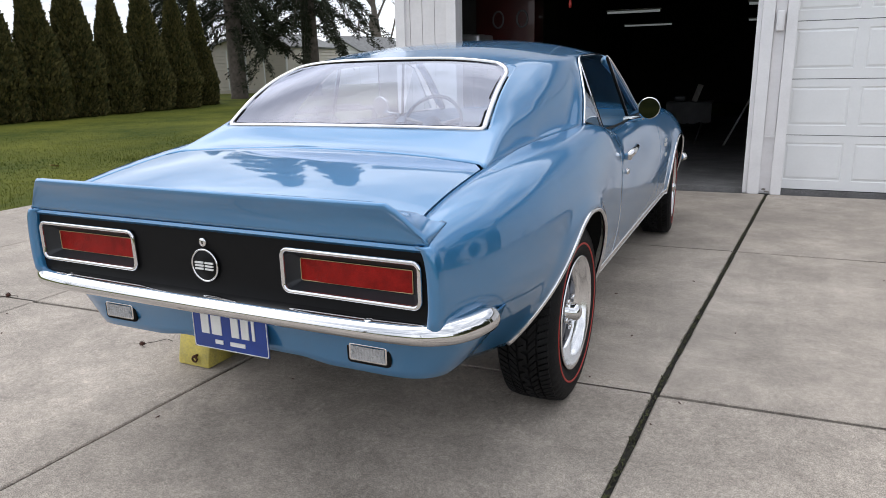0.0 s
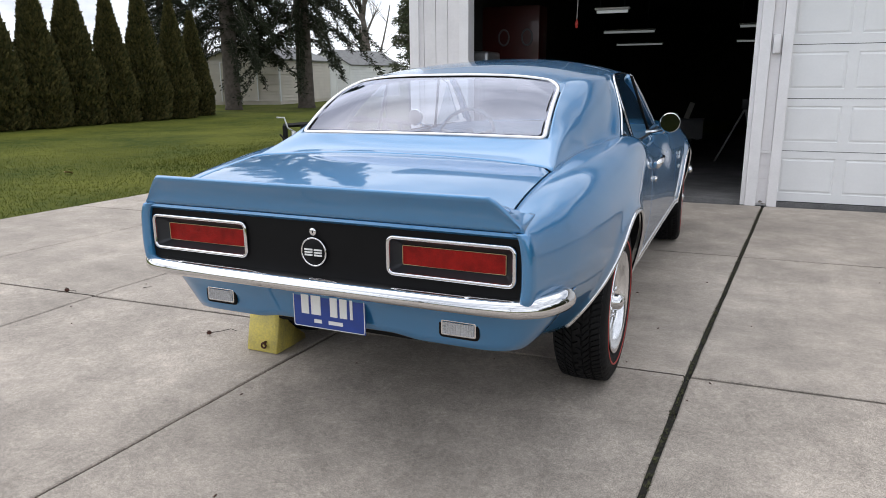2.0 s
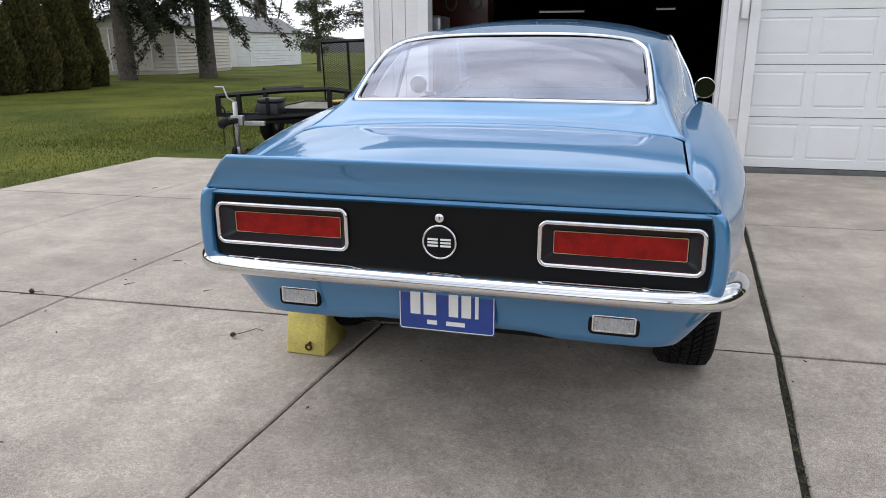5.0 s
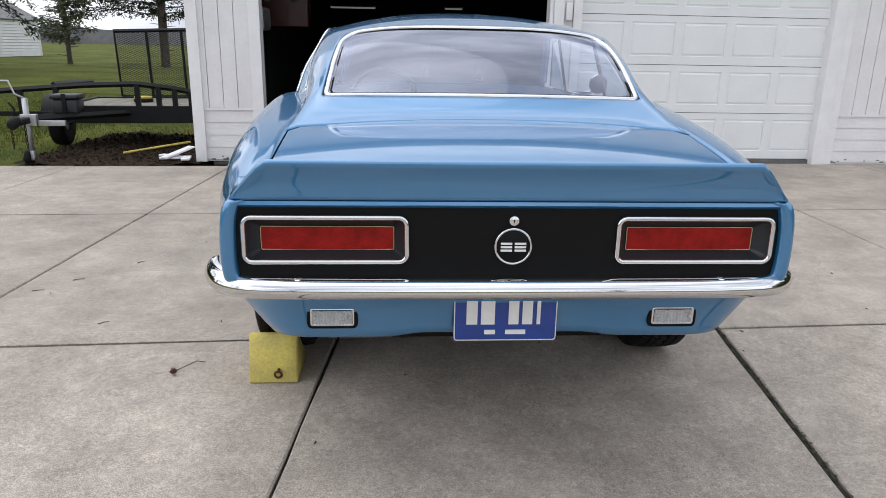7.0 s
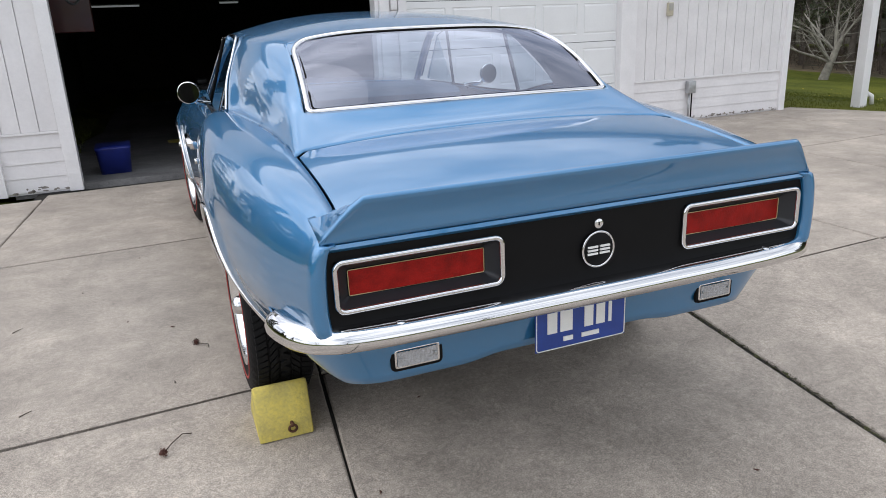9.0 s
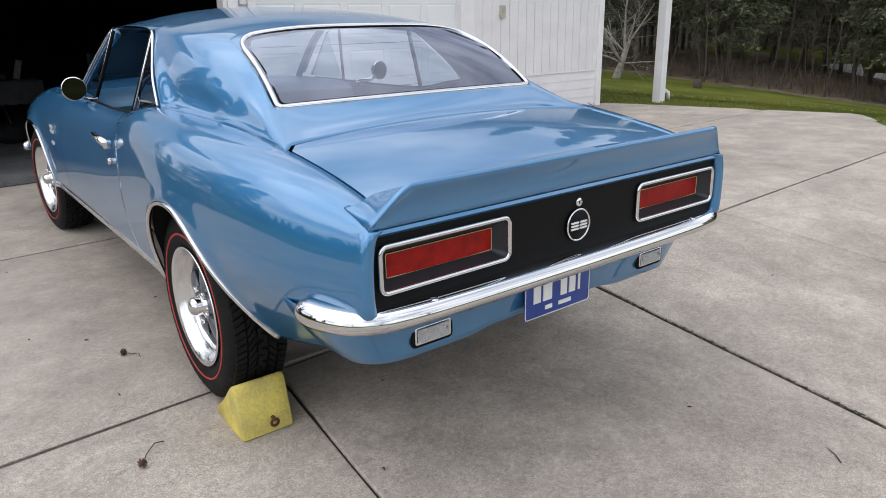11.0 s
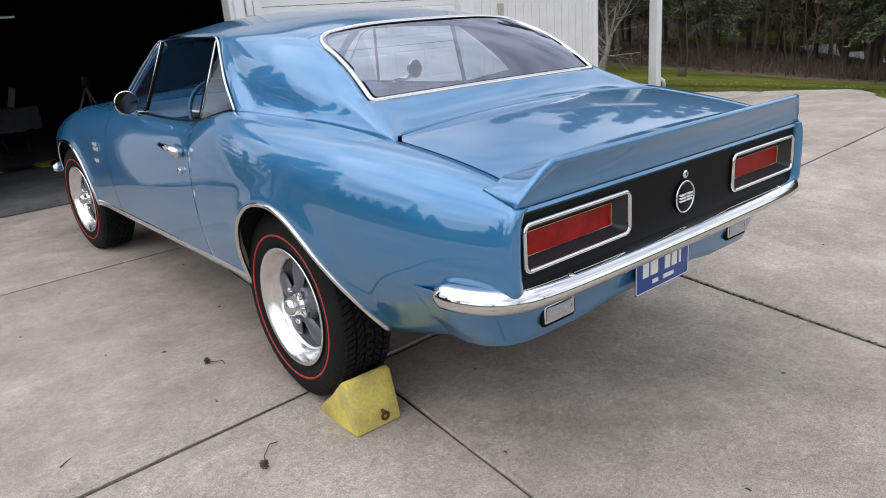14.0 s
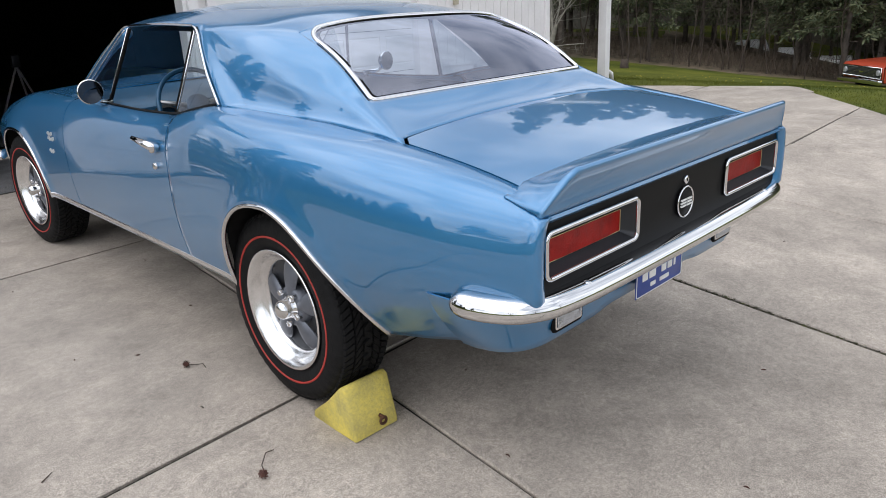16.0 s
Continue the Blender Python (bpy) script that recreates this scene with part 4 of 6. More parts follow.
for side in (-1, 1):
    S = lambda x, y, z: (side * x, y, z)
    bm = bmesh.new()
    q = [S(0.722, 1.40, 0.978), S(0.727, 1.735, 0.918), S(0.624, 1.69, 1.220)]
    bm.faces.new([bm.verts.new(p) for p in q])
    glass = part("quarter_window", bm, GLASS, car, smooth=False)
    part("quarter_frame", tube_bm([q[1], q[2]], 0.0032, 8), CHROME, glass, "bright window frame")
    part("quarter_seal", tube_bm([S(0.724, 1.747, 0.918), S(0.621, 1.702, 1.218)], 0.008, 8), DARK, glass, "black rubber seal")
    rail = [S(0.728, 1.385, 0.972), S(0.704, 1.48, 1.062), S(0.656, 1.60, 1.162), S(0.627, 1.67, 1.222), S(0.618, 1.72, 1.236), S(0.614, 1.80, 1.240), S(0.604, 2.1, 1.247), S(0.577, 2.43, 1.243), S(0.608, 2.62, 1.150), S(0.664, 2.93, 0.95)]
    part("window_rail", tube_bm(smooth_path([Vector(p) for p in rail], 60), 0.0055, 8), CHROME, car, "bright drip rail trim")
    pillar = [S(0.559, 2.47, 1.218), S(0.588, 2.64, 1.142), S(0.648, 2.98, 0.93)]
    part("windscreen_pillar", tube_bm(smooth_path([Vector(p) for p in pillar], 14), 0.024, 10, flat=0.8), PAINT, car)
    part("belt_trim", tube_bm([S(top_x(u) + 0.004, u, top_z(u) + 0.006) for u in np.linspace(1.41, 2.86, 24)], 0.006, 6), BLACK_PANEL, car)
    bm = bmesh.new()
    bm.faces.new([bm.verts.new(p) for p in (S(0.694, 2.50, 0.922), S(0.676, 2.88, 0.935), S(0.594, 2.47, 1.205))])
    vent = part("vent_window", bm, GLASS, car, smooth=False)
    part("vent_frame", tube_bm([S(0.697, 2.50, 0.915), S(0.604, 2.36, 1.235)], 0.0032, 8), CHROME, vent, "bright vent window frame")
    part("vent_seal", tube_bm([S(0.694, 2.488, 0.915), S(0.601, 2.348, 1.232)], 0.008, 8), DARK, vent, "black rubber seal")
    part("vent_edge", tube_bm([S(0.681, 2.86, 0.935), S(0.601, 2.49, 1.195), S(0.605, 2.40, 1.225)], 0.003, 6), CHROME, vent)

rows = []
for v in np.linspace(0, 1, 9):
    rows.append([(s * (0.638 - 0.085 * v), 3.08 - 0.12 * s * s - (0.55 - 0.03 * s * s) * v, 0.925 + 0.325 * v + 0.03 * (1 - s * s) * v) for s in np.linspace(-1, 1, 17)])
part("windscreen", grid_bm(rows), SCREEN_GLASS, car)
rows = [[(s * top_x(u) * 0.995, u, top_z(u) + 0.03 * (1 - s * s)) for s in np.linspace(-1, 1, 21)] for u in np.linspace(2.98, 4.38, 30)]
part("hood", grid_bm(rows), PAINT, car, thick=0.006)
rows = [[(s * half_width(4.38) * k, 4.38 + 0.05 * (1 - s * s) - 0.02 * (z < 0.45), z) for s in np.linspace(-1, 1, 13)] for z, k in ((0.38, 0.9), (0.45, 1), (0.6, 1), (0.72, 0.95), (0.77, 0.8))]
part("front_panel", grid_bm(rows), BLACK_PANEL, car, thick=0.01)
for side in (-1, 1):
    bm = tube_bm([(side * 0.30, 4.47, 0.48), (side * 0.66, 4.45, 0.48), (side * 0.785, 4.36, 0.48), (side * 0.815, 4.22, 0.48)], [0.04, 0.045, 0.042, 0.02], 12)
    part("front_bumper_end", bm, CHROME, car, "chrome front bumper end")

# tail panel with recessed lamps
xs, zs = (-0.716, -0.680, -0.274, 0.274, 0.680, 0.716), (0.575, 0.644, 0.758, 0.786)
bm = bmesh.new()
for i in range(5):
    for j in range(3):
        if j == 1 and i in (1, 3):
            continue
        box_bm(xs[i], xs[i + 1], 0.010, 0.030, zs[j], zs[j + 1], bm=bm)
bmesh.ops.remove_doubles(bm, verts=bm.verts, dist=0.0005)
tail = part("tail_panel", bm, BLACK_PANEL, car, "satin black tail panel", smooth=False)
part("tail_panel_backing", box_bm(-0.69, 0.69, 0.075, 0.085, 0.575, 0.80), DARK, tail, smooth=False)
bm = grid_bm([[(x, y, z) for x in np.linspace(-0.712, 0.712, 9)] for y, z in ((0.020, 0.782), (0.004, 0.783), (-0.002, 0.790), (0.0, 0.797), (0.02, 0.800))])
part("tail_edge", bm, PAINT, car, thick=0.003)
for side in (-1, 1):
    cx, cz = 0.476 * side, 0.698
    R = lambda w, h, r, y, dx=0.0, dz=0.0: [(cx + px + dx, y, cz + pz + dz) for px, pz in rounded_rect(w, h, r)]
    lamp = part("tail_lamp", tube_bm(R(0.204, 0.058, 0.020, 0.003), 0.0068, 10, True), CHROME, tail, "chrome-framed red tail lamp")
    ox = -0.002 * side
    part("lamp_recess", grid_bm([R(0.199, 0.053, 0.017, 0.004), R(0.192, 0.048, 0.014, 0.020), R(0.170, 0.032, 0.006, 0.040, ox, -0.004)], True), CHARCOAL, lamp, "dark recessed lamp surround")
    part("lens_outline", tube_bm(R(0.169, 0.0305, 0.004, 0.0375, ox, -0.004), 0.0013, 6, True), GOLD, lamp)
    bm = grid_bm([[(cx + ox + x, 0.038 - 0.003 * (1 - (x / 0.168) ** 2), cz - 0.004 + z) for x in np.linspace(-0.168, 0.168, 13)] for z in np.linspace(-0.030, 0.030, 5)])
    part("red_lens", bm, RED_LENS, lamp, "red ribbed lens")
ring = [(0.046 * math.cos(a), 0.002, 0.682 + 0.046 * math.sin(a)) for a in np.linspace(0, 2 * math.pi, 40, endpoint=False)]
emblem = part("round_emblem", cyl_bm((0, 0.007, 0.682), (0, 1, 0), 0.045, 0.012, 40), BLACK_PANEL, tail, "round black emblem with chrome ring")
part("emblem_ring", tube_bm(ring, 0.0034, 8, True), CHROME, emblem)
for sx in (-1, 1):
    bm = bmesh.new()
    for k, z in enumerate((0.672, 0.681, 0.690)):
        box_bm(sx * 0.018 - 0.0145, sx * 0.018 + 0.0145, -0.003, 0.002, z - 0.0024, z + 0.0024, bm=bm)
    part("emblem_bars", bm, WHITE_INK, emblem, smooth=False)
part("trunk_lock", cyl_bm((0, 0.006, 0.749), (0, 1, 0), 0.0125, 0.010, 24, bevel=0.06), ALUMINIUM, tail, "round chrome trunk lock")
part("key_slot", box_bm(-0.0012, 0.0012, -0.0005, 0.0022, 0.7445, 0.7535), DARK, tail, smooth=False)

# spoiler across the trunk edge
rows = []
for x in np.concatenate([[-0.706, -0.695], np.linspace(-0.68, 0.68, 61), [0.695, 0.706]]):
    e = float(np.clip((abs(x) - 0.615) / 0.09, 0, 1))
    A = Vector((x, 0.135 - 0.028 * e, deck_z(min(abs(x), 0.64), 0.135) - 0.002 - 0.010 * e))
    B = Vector((x, -0.030 + 0.036 * e, 0.904 - 0.097 * e**1.15))
    D = Vector((x, 0.0, 0.803))
    prof = [A]
    for k in range(1, 9):
        t = k / 9
        p = A.lerp(B, t)
        p.z -= 0.013 * math.sin(math.pi * t) * (1 - e)
        prof.append(p)
    prof += [B + Vector((0, 0.003, 0.0)), B + Vector((0, -0.003, -0.003)), B + Vector((0, -0.004, -0.008))]
    for k in range(1, 9):
        t = k / 9
        p = (B + Vector((0, -0.004, -0.008 * (1 - e)))).lerp(D, t)
        p.y += 0.010 * math.sin(math.pi * t) * (1 - e)
        prof.append(p)
    prof += [D, D + Vector((0, 0.03, 0.0))]
    rows.append(prof)
part("rear_spoiler", grid_bm(rows), PAINT, car, thick=0.004, crisp=False)

# chrome bumper
plan = smooth_path([Vector(p) for p in ((0, -0.034, 0), (0.3, -0.032, 0), (0.52, -0.026, 0), (0.66, -0.010, 0), (0.735, 0.028, 0), (0.778, 0.092, 0), (0.795, 0.15, 0), (0.801, 0.212, 0))], 90)
full = [Vector((-p.x, p.y, 0)) for p in plan[:0:-1]] + plan
shape = ((-0.060, 0.018), (-0.034, 0.024), (-0.012, 0.026), (0.006, 0.022), (0.018, 0.012), (0.024, 0.0), (0.022, -0.011), (0.013, -0.021), (-0.006, -0.027), (-0.04, -0.028))
rows = []
for i, p in enumerate(full):
    a, b = full[max(0, i - 1)], full[min(len(full) - 1, i + 1)]
    d = (b - a).normalized()
    nrm = Vector((d.y, -d.x, 0))
    end = min((full[j + 1] - full[j]).length * min(i, len(full) - 1 - i) for j in (0,)) / 0.05
    k = max(0.10, math.sqrt(max(0.0, 1 - (1 - min(1.0, end)) ** 2)))
    rows.append([p + nrm * (-0.012 + (o + 0.012) * k) + Vector((0, 0, 0.579 + 0.004 * min(1.0, (abs(p.x) / 0.75) ** 4) * -1 + h * k * (1 + 0.25 * (abs(p.x) / 0.8) ** 4))) for o, h in shape])
tip = grid_bm(rows)
tip.verts.ensure_lookup_table()
for ring in (list(tip.verts)[:len(shape)], list(tip.verts)[-len(shape):]):
    tip.faces.new(ring)
bumper = part("rear_bumper", tip, CHROME, car, "polished chrome rear bumper", thick=0.003)
for side in (-1, 1):
    part("bumper_bolt", cyl_bm((side * 0.545, -0.022, 0.602), (0, -0.35, 0.94), 0.011, 0.008, 18), CHROME, bumper)

# valance with reverse lamps and plate
val_y = curve((0.39, 0.106), (0.402, 0.103), (0.425, 0.099), (0.46, 0.090), (0.50, 0.075), (0.54, 0.050), (0.575, 0.030))


def valance_column(w, side):
    """From the bumper down to the lower edge; w runs from the centre over the corner to the quarter panel."""
    col = []
    x0 = 0.50 * min(1.0, w)
    a = radians(90) * max(0.0, w - 1.0)
    sx, cy = math.sin(a) ** (2 / 2.8), math.cos(a) ** (2 / 2.8)
    bot = 0.394 + 0.014 * float(ease((0.34 - x0) / 0.12)) - 0.016 * max(0.0, w - 1.0) ** 2
    q = section(0.30, 60)
    for t in np.linspace(0, 1, 9):
        z = 0.572 + (bot - 0.572) * t
        side_x = float(np.interp(z, [p[2] for p in q], [p[0] for p in q])) + 0.003
        y = float(val_y(z))
        col.append((side * (x0 + (side_x - 0.50) * sx), 0.30 - (0.30 - y) * cy if w > 1 else y, z))
    x, y, z = col[-1]
    return col + [(x * 0.992, y + 0.010, z - 0.006), (x * 0.97, y + 0.035, z - 0.004)]


ws = list(np.linspace(0, 1, 21)) + list(np.linspace(1, 2, 22))[1:]
part("rear_valance", grid_bm([valance_column(w, -1) for w in ws[:0:-1]] + [valance_column(w, 1) for w in ws]), PAINT, car, thick=0.005)
for side in (-1, 1):
    R = lambda w, h, r, y: [(0.473 * side + px, y, 0.458 + pz) for px, pz in rounded_rect(w, h, r, 3)]
    lamp = part("reverse_lamp", grid_bm([R(0.060, 0.026, 0.006, 0.105), R(0.060, 0.026, 0.006, 0.082), R(0.058, 0.024, 0.005, 0.079), R(0.054, 0.020, 0.004, 0.081)], True), CHROME, car, "clear reverse lamp in a chrome frame")
    part("lamp_gasket", tube_bm(R(0.0635, 0.0295, 0.008, 0.088), 0.006, 6, True), DARK, lamp)
    bm = grid_bm([[(0.473 * side - 0.0535 + 0.107 * k / 48, 0.0795 - 0.0022 * (k % 4 in (1, 2)) - 0.002 * math.sin(math.pi * k / 48), z) for z in (0.4385, 0.448, 0.458, 0.468, 0.4775)] for k in range(49)])
    part("lamp_lens", bm, CLEAR_LENS, lamp)
    for sx in (-1, 1):
        part("lamp_screw", cyl_bm((0.473 * side + sx * 0.047, 0.076, 0.458), (0, 1, 0), 0.004, 0.004, 10), GALV, lamp)
plate = part("number_plate", box_bm(-0.1435, 0.1435, 0.070, 0.073, 0.391, 0.534, 0.0012), PLATE_BLUE, car, "dark blue number plate with white characters")
rim = [(px, 0.0695, 0.4625 + pz) for px, pz in rounded_rect(0.1405, 0.069, 0.008, 3)]
part("plate_rim", tube_bm(rim, 0.0016, 6, True), WHITE_INK, plate)
for x0, w in ((-0.108, 0.030), (-0.068, 0.038), (0.008, 0.028), (0.046, 0.028), (0.086, 0.010)):
    part("plate_bar", box_bm(x0, x0 + w, 0.0675, 0.070, 0.440, 0.512), WHITE_INK, plate, smooth=False)
for x0, w in ((-0.058, 0.030), (0.0, 0.056)):
    part("plate_bar", box_bm(x0, x0 + w, 0.0675, 0.070, 0.411, 0.424), WHITE_INK, plate, smooth=False)
part("plate_bracket", box_bm(-0.10, 0.10, 0.073, 0.09, 0.42, 0.54), DARK, plate, smooth=False)

# underside and wheel houses
part("floor_pan", box_bm(-0.58, 0.58, 0.24, 4.3, 0.39, 0.44, 0.02), DARK, car, smooth=False)
for side in (-1, 1):
    for yc, zc, w, h, n in ARCHES:
        rows = []
        for k in range(25):
            a = math.pi * k / 24
            y, z = yc - (w + 0.004) * math.cos(a), max(zc, arch_z(yc - (w - 0.001) * math.cos(a))) + 0.012
            lip = section(min(max(y, yc - w + 0.004), yc + w - 0.004))[0][0] - 0.014
            rows.append([(side * 0.50, y, z), (side * 0.60, y, z), (side * lip, y, z)])
        bm = grid_bm(rows)
        vs = [bm.verts.new((side * 0.50, yc - (w + 0.004) * math.cos(math.pi * k / 24), max(zc, arch_z(yc - (w - 0.001) * math.cos(math.pi * k / 24))) + 0.012)) for k in range(25)]
        bm.faces.new(vs)
        part("wheel_house", bm, DARK, car, smooth=False)
bm = tube_bm([(0.40, 1.9, 0.33), (0.45, 1.4, 0.33), (0.42, 0.9, 0.42), (0.40, 0.6, 0.42), (0.40, 0.48, 0.41)], 0.028, 10)
part("exhaust_pipe", bm, GALV, car)
part("fuel_tank", box_bm(-0.34, 0.34, 0.22, 0.62, 0.33, 0.42, 0.03), DARK, car)
part("rear_axle", tube_bm([(-0.64, REAR_AXLE, 0.332), (0.64, REAR_AXLE, 0.332)], 0.045, 12), DARK, car)


# wheels
def tyre_bm():
    side_p = [(0.200, -0.080), (0.215, -0.094), (0.245, -0.1035), (0.275, -0.106), (0.300, -0.101), (0.314, -0.093), (0.3195, -0.084)]
    rib = lambda r, j: r - 0.0025 * (r > 0.285 and j % 4 < 2)
    full = side_p + [(TYRE_R - 0.0095, -0.07), (TYRE_R - 0.009, 0.0), (TYRE_R - 0.0095, 0.07)] + [(r, -x) for r, x in reversed(side_p)]
    return grid_bm([[(x, rib(r, j) * math.cos(2 * math.pi * j / 192), rib(r, j) * math.sin(2 * math.pi * j / 192)) for j in range(192)] for r, x in full], True)


def tread_bm():
    """Five rows of skewed tread blocks round the tyre."""
    bm = bmesh.new()
    for r, (xa, xb) in enumerate(((-0.087, -0.053), (-0.048, -0.021), (-0.016, 0.016), (0.021, 0.048), (0.053, 0.087))):
        n = 84 if r in (0, 4) else 74
        skew = (0.016, 0.030, 0.0, -0.030, -0.016)[r]
        for k in range(n):
            a0 = 2 * math.pi * (k + 0.37 * r) / n
            a1 = a0 + 2 * math.pi / n * 0.80
            v = []
            for x, sk in ((xa, -skew), (xb, skew)):
                for a in (a0, a1):
                    if r == 2:
                        sk = 0.018 if (x > 0) == (k % 2 == 0) else -0.018
                    for drop, tight in ((0.010, 0), (0.0, 1)):
                        R = TYRE_R - drop - (0.006 * (abs(x) / 0.087) ** 4)
                        aa = a + sk * 1.4 + (0.0035 if a == a0 else -0.0035) * tight
                        v.append(bm.verts.new((x + (0.0012 if x == xa else -0.0012) * tight, R * math.cos(aa), R * math.sin(aa))))
            for q in ((1, 3, 7, 5), (0, 1, 3, 2), (4, 5, 7, 6), (0, 1, 5, 4), (2, 3, 7, 6)):
                bm.faces.new([v[i] for i in q])
    return bm


def wheel(name, y, side, steer=0.0):
    w = part(name, lathe_bm([(0.204, 0.084), (0.212, 0.098), (0.211, 0.103), (0.205, 0.103), (0.197, 0.096), (0.190, 0.090), (0.184, 0.076), (0.176, 0.066), (0.167, 0.060), (0.160, 0.056), (0.158, 0.036)], 72), ALUMINIUM, car, "polished rim with grey five-spoke centre and redline tyre")
    w.matrix_local = pose((0.706 if y > 2 else 0.716) * side, y, TYRE_R, 0, 0, steer + (0 if side > 0 else 180))
    tyre = part("tyre", tyre_bm(), RUBBER, w, "black redline tyre")
    part("tread", tread_bm(), RUBBER, tyre, smooth=False)
    part("red_stripe", lathe_bm([(0.2515, 0.1035), (0.2515, 0.1062), (0.2585, 0.1066), (0.2585, 0.1040)], 72), RED_STRIPE, tyre, "thin red sidewall stripe")
    part("rim_back", lathe_bm([(0.160, 0.042), (0.14, 0.030), (0.10, 0.024), (0.05, 0.03), (0.001, 0.03)], 48), WHEEL_DARK, w)
    for k in range(5):
        a = 2 * math.pi * k / 5 + 0.3
        rows = []
        for t, wd, x in ((0.040, 0.020, 0.062), (0.060, 0.026, 0.065), (0.085, 0.040, 0.063), (0.112, 0.050, 0.059), (0.136, 0.050, 0.054), (0.152, 0.040, 0.050), (0.158, 0.026, 0.046)):
            row = []
            for q in np.linspace(-1, 1, 9):
                yy, zz = t * math.cos(a) - q * wd * 0.78 * math.sin(a), t * math.sin(a) + q * wd * 0.78 * math.cos(a)
                k2 = min(1.0, 0.158 / math.hypot(yy, zz))
                row.append((x - 0.012 * abs(q) ** 3, yy * k2, zz * k2))
            rows.append(row)
        part("spoke", grid_bm(rows), WHEEL_GREY, w, thick=0.008)
    part("hub_disc", lathe_bm([(0.001, 0.064), (0.062, 0.064), (0.070, 0.058), (0.074, 0.03)], 40), WHEEL_GREY, w)
    cap = part("hub_cap", lathe_bm([(0.001, 0.118), (0.008, 0.1178), (0.016, 0.116), (0.024, 0.112), (0.030, 0.105), (0.0335, 0.096), (0.0345, 0.082), (0.037, 0.076), (0.043, 0.066)], 36), CHROME, w, "chrome bullet hub cap")
    for k in range(5):
        a = 2 * math.pi * k / 5 + 0.3 + math.pi / 5
        part("lug_nut", cyl_bm((0.072, 0.058 * math.cos(a), 0.058 * math.sin(a)), (1, 0, 0), 0.011, 0.022, 6), CHROME, cap)
    return w


wheel("rear_wheel", REAR_AXLE, -1)
right_rear = wheel("rear_wheel", REAR_AXLE, 1)
right_rear.location = (0.722, REAR_AXLE - 0.015, TYRE_R - 0.010)
wheel("front_wheel", FRONT_AXLE, -1, 4)
wheel("front_wheel", FRONT_AXLE, 1, 4)

# cabin
part("cabin_floor", box_bm(-0.66, 0.66, 0.72, 2.95, 0.44, 0.47), CAR_FLOOR, car, smooth=False)
part("parcel_shelf", box_bm(-0.62, 0.62, 0.74, 1.12, 0.915, 0.935, 0.006), VINYL, car)
part("dashboard", grid_bm([[(x, y, z + 0.012 * (1 - (x / 0.7) ** 2)) for x in np.linspace(-0.69, 0.69, 15)] for y, z in ((2.44, 0.62), (2.40, 0.74), (2.37, 0.83), (2.38, 0.875), (2.43, 0.90), (2.55, 0.915), (3.02, 0.915))]), DASH_BLUE, car, "blue padded dashboard", thick=0.01)
for sx in (-0.50, -0.32):
    bm = lathe_bm([(0.075, 0.02), (0.085, 0.0), (0.07, -0.01), (0.001, -0.012)], 28)
    bmesh.ops.transform(bm, matrix=pose(sx, 2.365, 0.80, 0, 0, -90), verts=bm.verts)
    part("gauge", bm, BLACK_PANEL, car)
for sx in (-0.36, 0.36):
    seat = part("front_seat", box_bm(sx - 0.25, sx + 0.25, 1.62, 2.12, 0.47, 0.66, 0.06), VINYL, car, "blue vinyl bucket seat")
    rows = [[(sx + q * w, y + 0.05 * q * q, z) for q in np.linspace(-1, 1, 9)] for y, z, w in ((1.66, 0.60, 0.24), (1.62, 0.72, 0.25), (1.56, 0.86, 0.24), (1.54, 0.91, 0.20), (1.50, 0.90, 0.20), (1.50, 0.75, 0.24), (1.56, 0.58, 0.24))]
    part("seat_back", grid_bm(rows), VINYL, seat, thick=0.02)
rear_seat = part("rear_seat", box_bm(-0.60, 0.60, 1.10, 1.45, 0.47, 0.66, 0.06), VINYL, car, "blue vinyl rear bench")
part("seat_back", box_bm(-0.60, 0.60, 1.04, 1.16, 0.60, 0.935, 0.04), VINYL, rear_seat)
c, nrm = Vector((-0.38, 2.26, 0.87)), Vector((0, -0.90, 0.43))
u1, u2 = Vector((1, 0, 0)), Vector((0, 0.43, 0.90))
rimp = [c + 0.185 * (math.cos(a) * u1 + math.sin(a) * u2) for a in np.linspace(0, 2 * math.pi, 40, endpoint=False)]
sw = part("steering_wheel", tube_bm(rimp, 0.011, 10, True), DASH_BLUE, car, "thin blue steering wheel")
for a in (0.25, math.pi - 0.25, -math.pi / 2):
    part("wheel_spoke", tube_bm([c, c + 0.18 * (math.cos(a) * u1 + math.sin(a) * u2)], 0.010, 8), GALV, sw)
part("horn_pad", cyl_bm(c, nrm, 0.06, 0.03, 24), DASH_BLUE, sw)
part("steering_column", tube_bm([c, c - nrm * 0.35], 0.03, 12), DASH_BLUE, sw)
part("inner_mirror", box_bm(-0.11, 0.11, 2.44, 2.465, 1.135, 1.185, 0.01), CHARCOAL, car)
for side in (-1, 1):
    rows = [[(side * (section(u)[0][0] - 0.10), u, z) for z in (0.47, 0.6, 0.75, 0.90)] for u in np.linspace(1.30, 2.9, 12)]
    part("inner_trim_panel", grid_bm(rows), VINYL, car, thick=0.01)
headliner = [[(s * 0.93 * roof_x(y), y, roof_z(y) + crown_z(y) * (1 - abs(s) ** 2.4) - 0.025) for s in np.linspace(-1, 1, 13)] for y in np.linspace(1.2, 2.4, 10)]
part("headliner", grid_bm(headliner), VINYL, car)

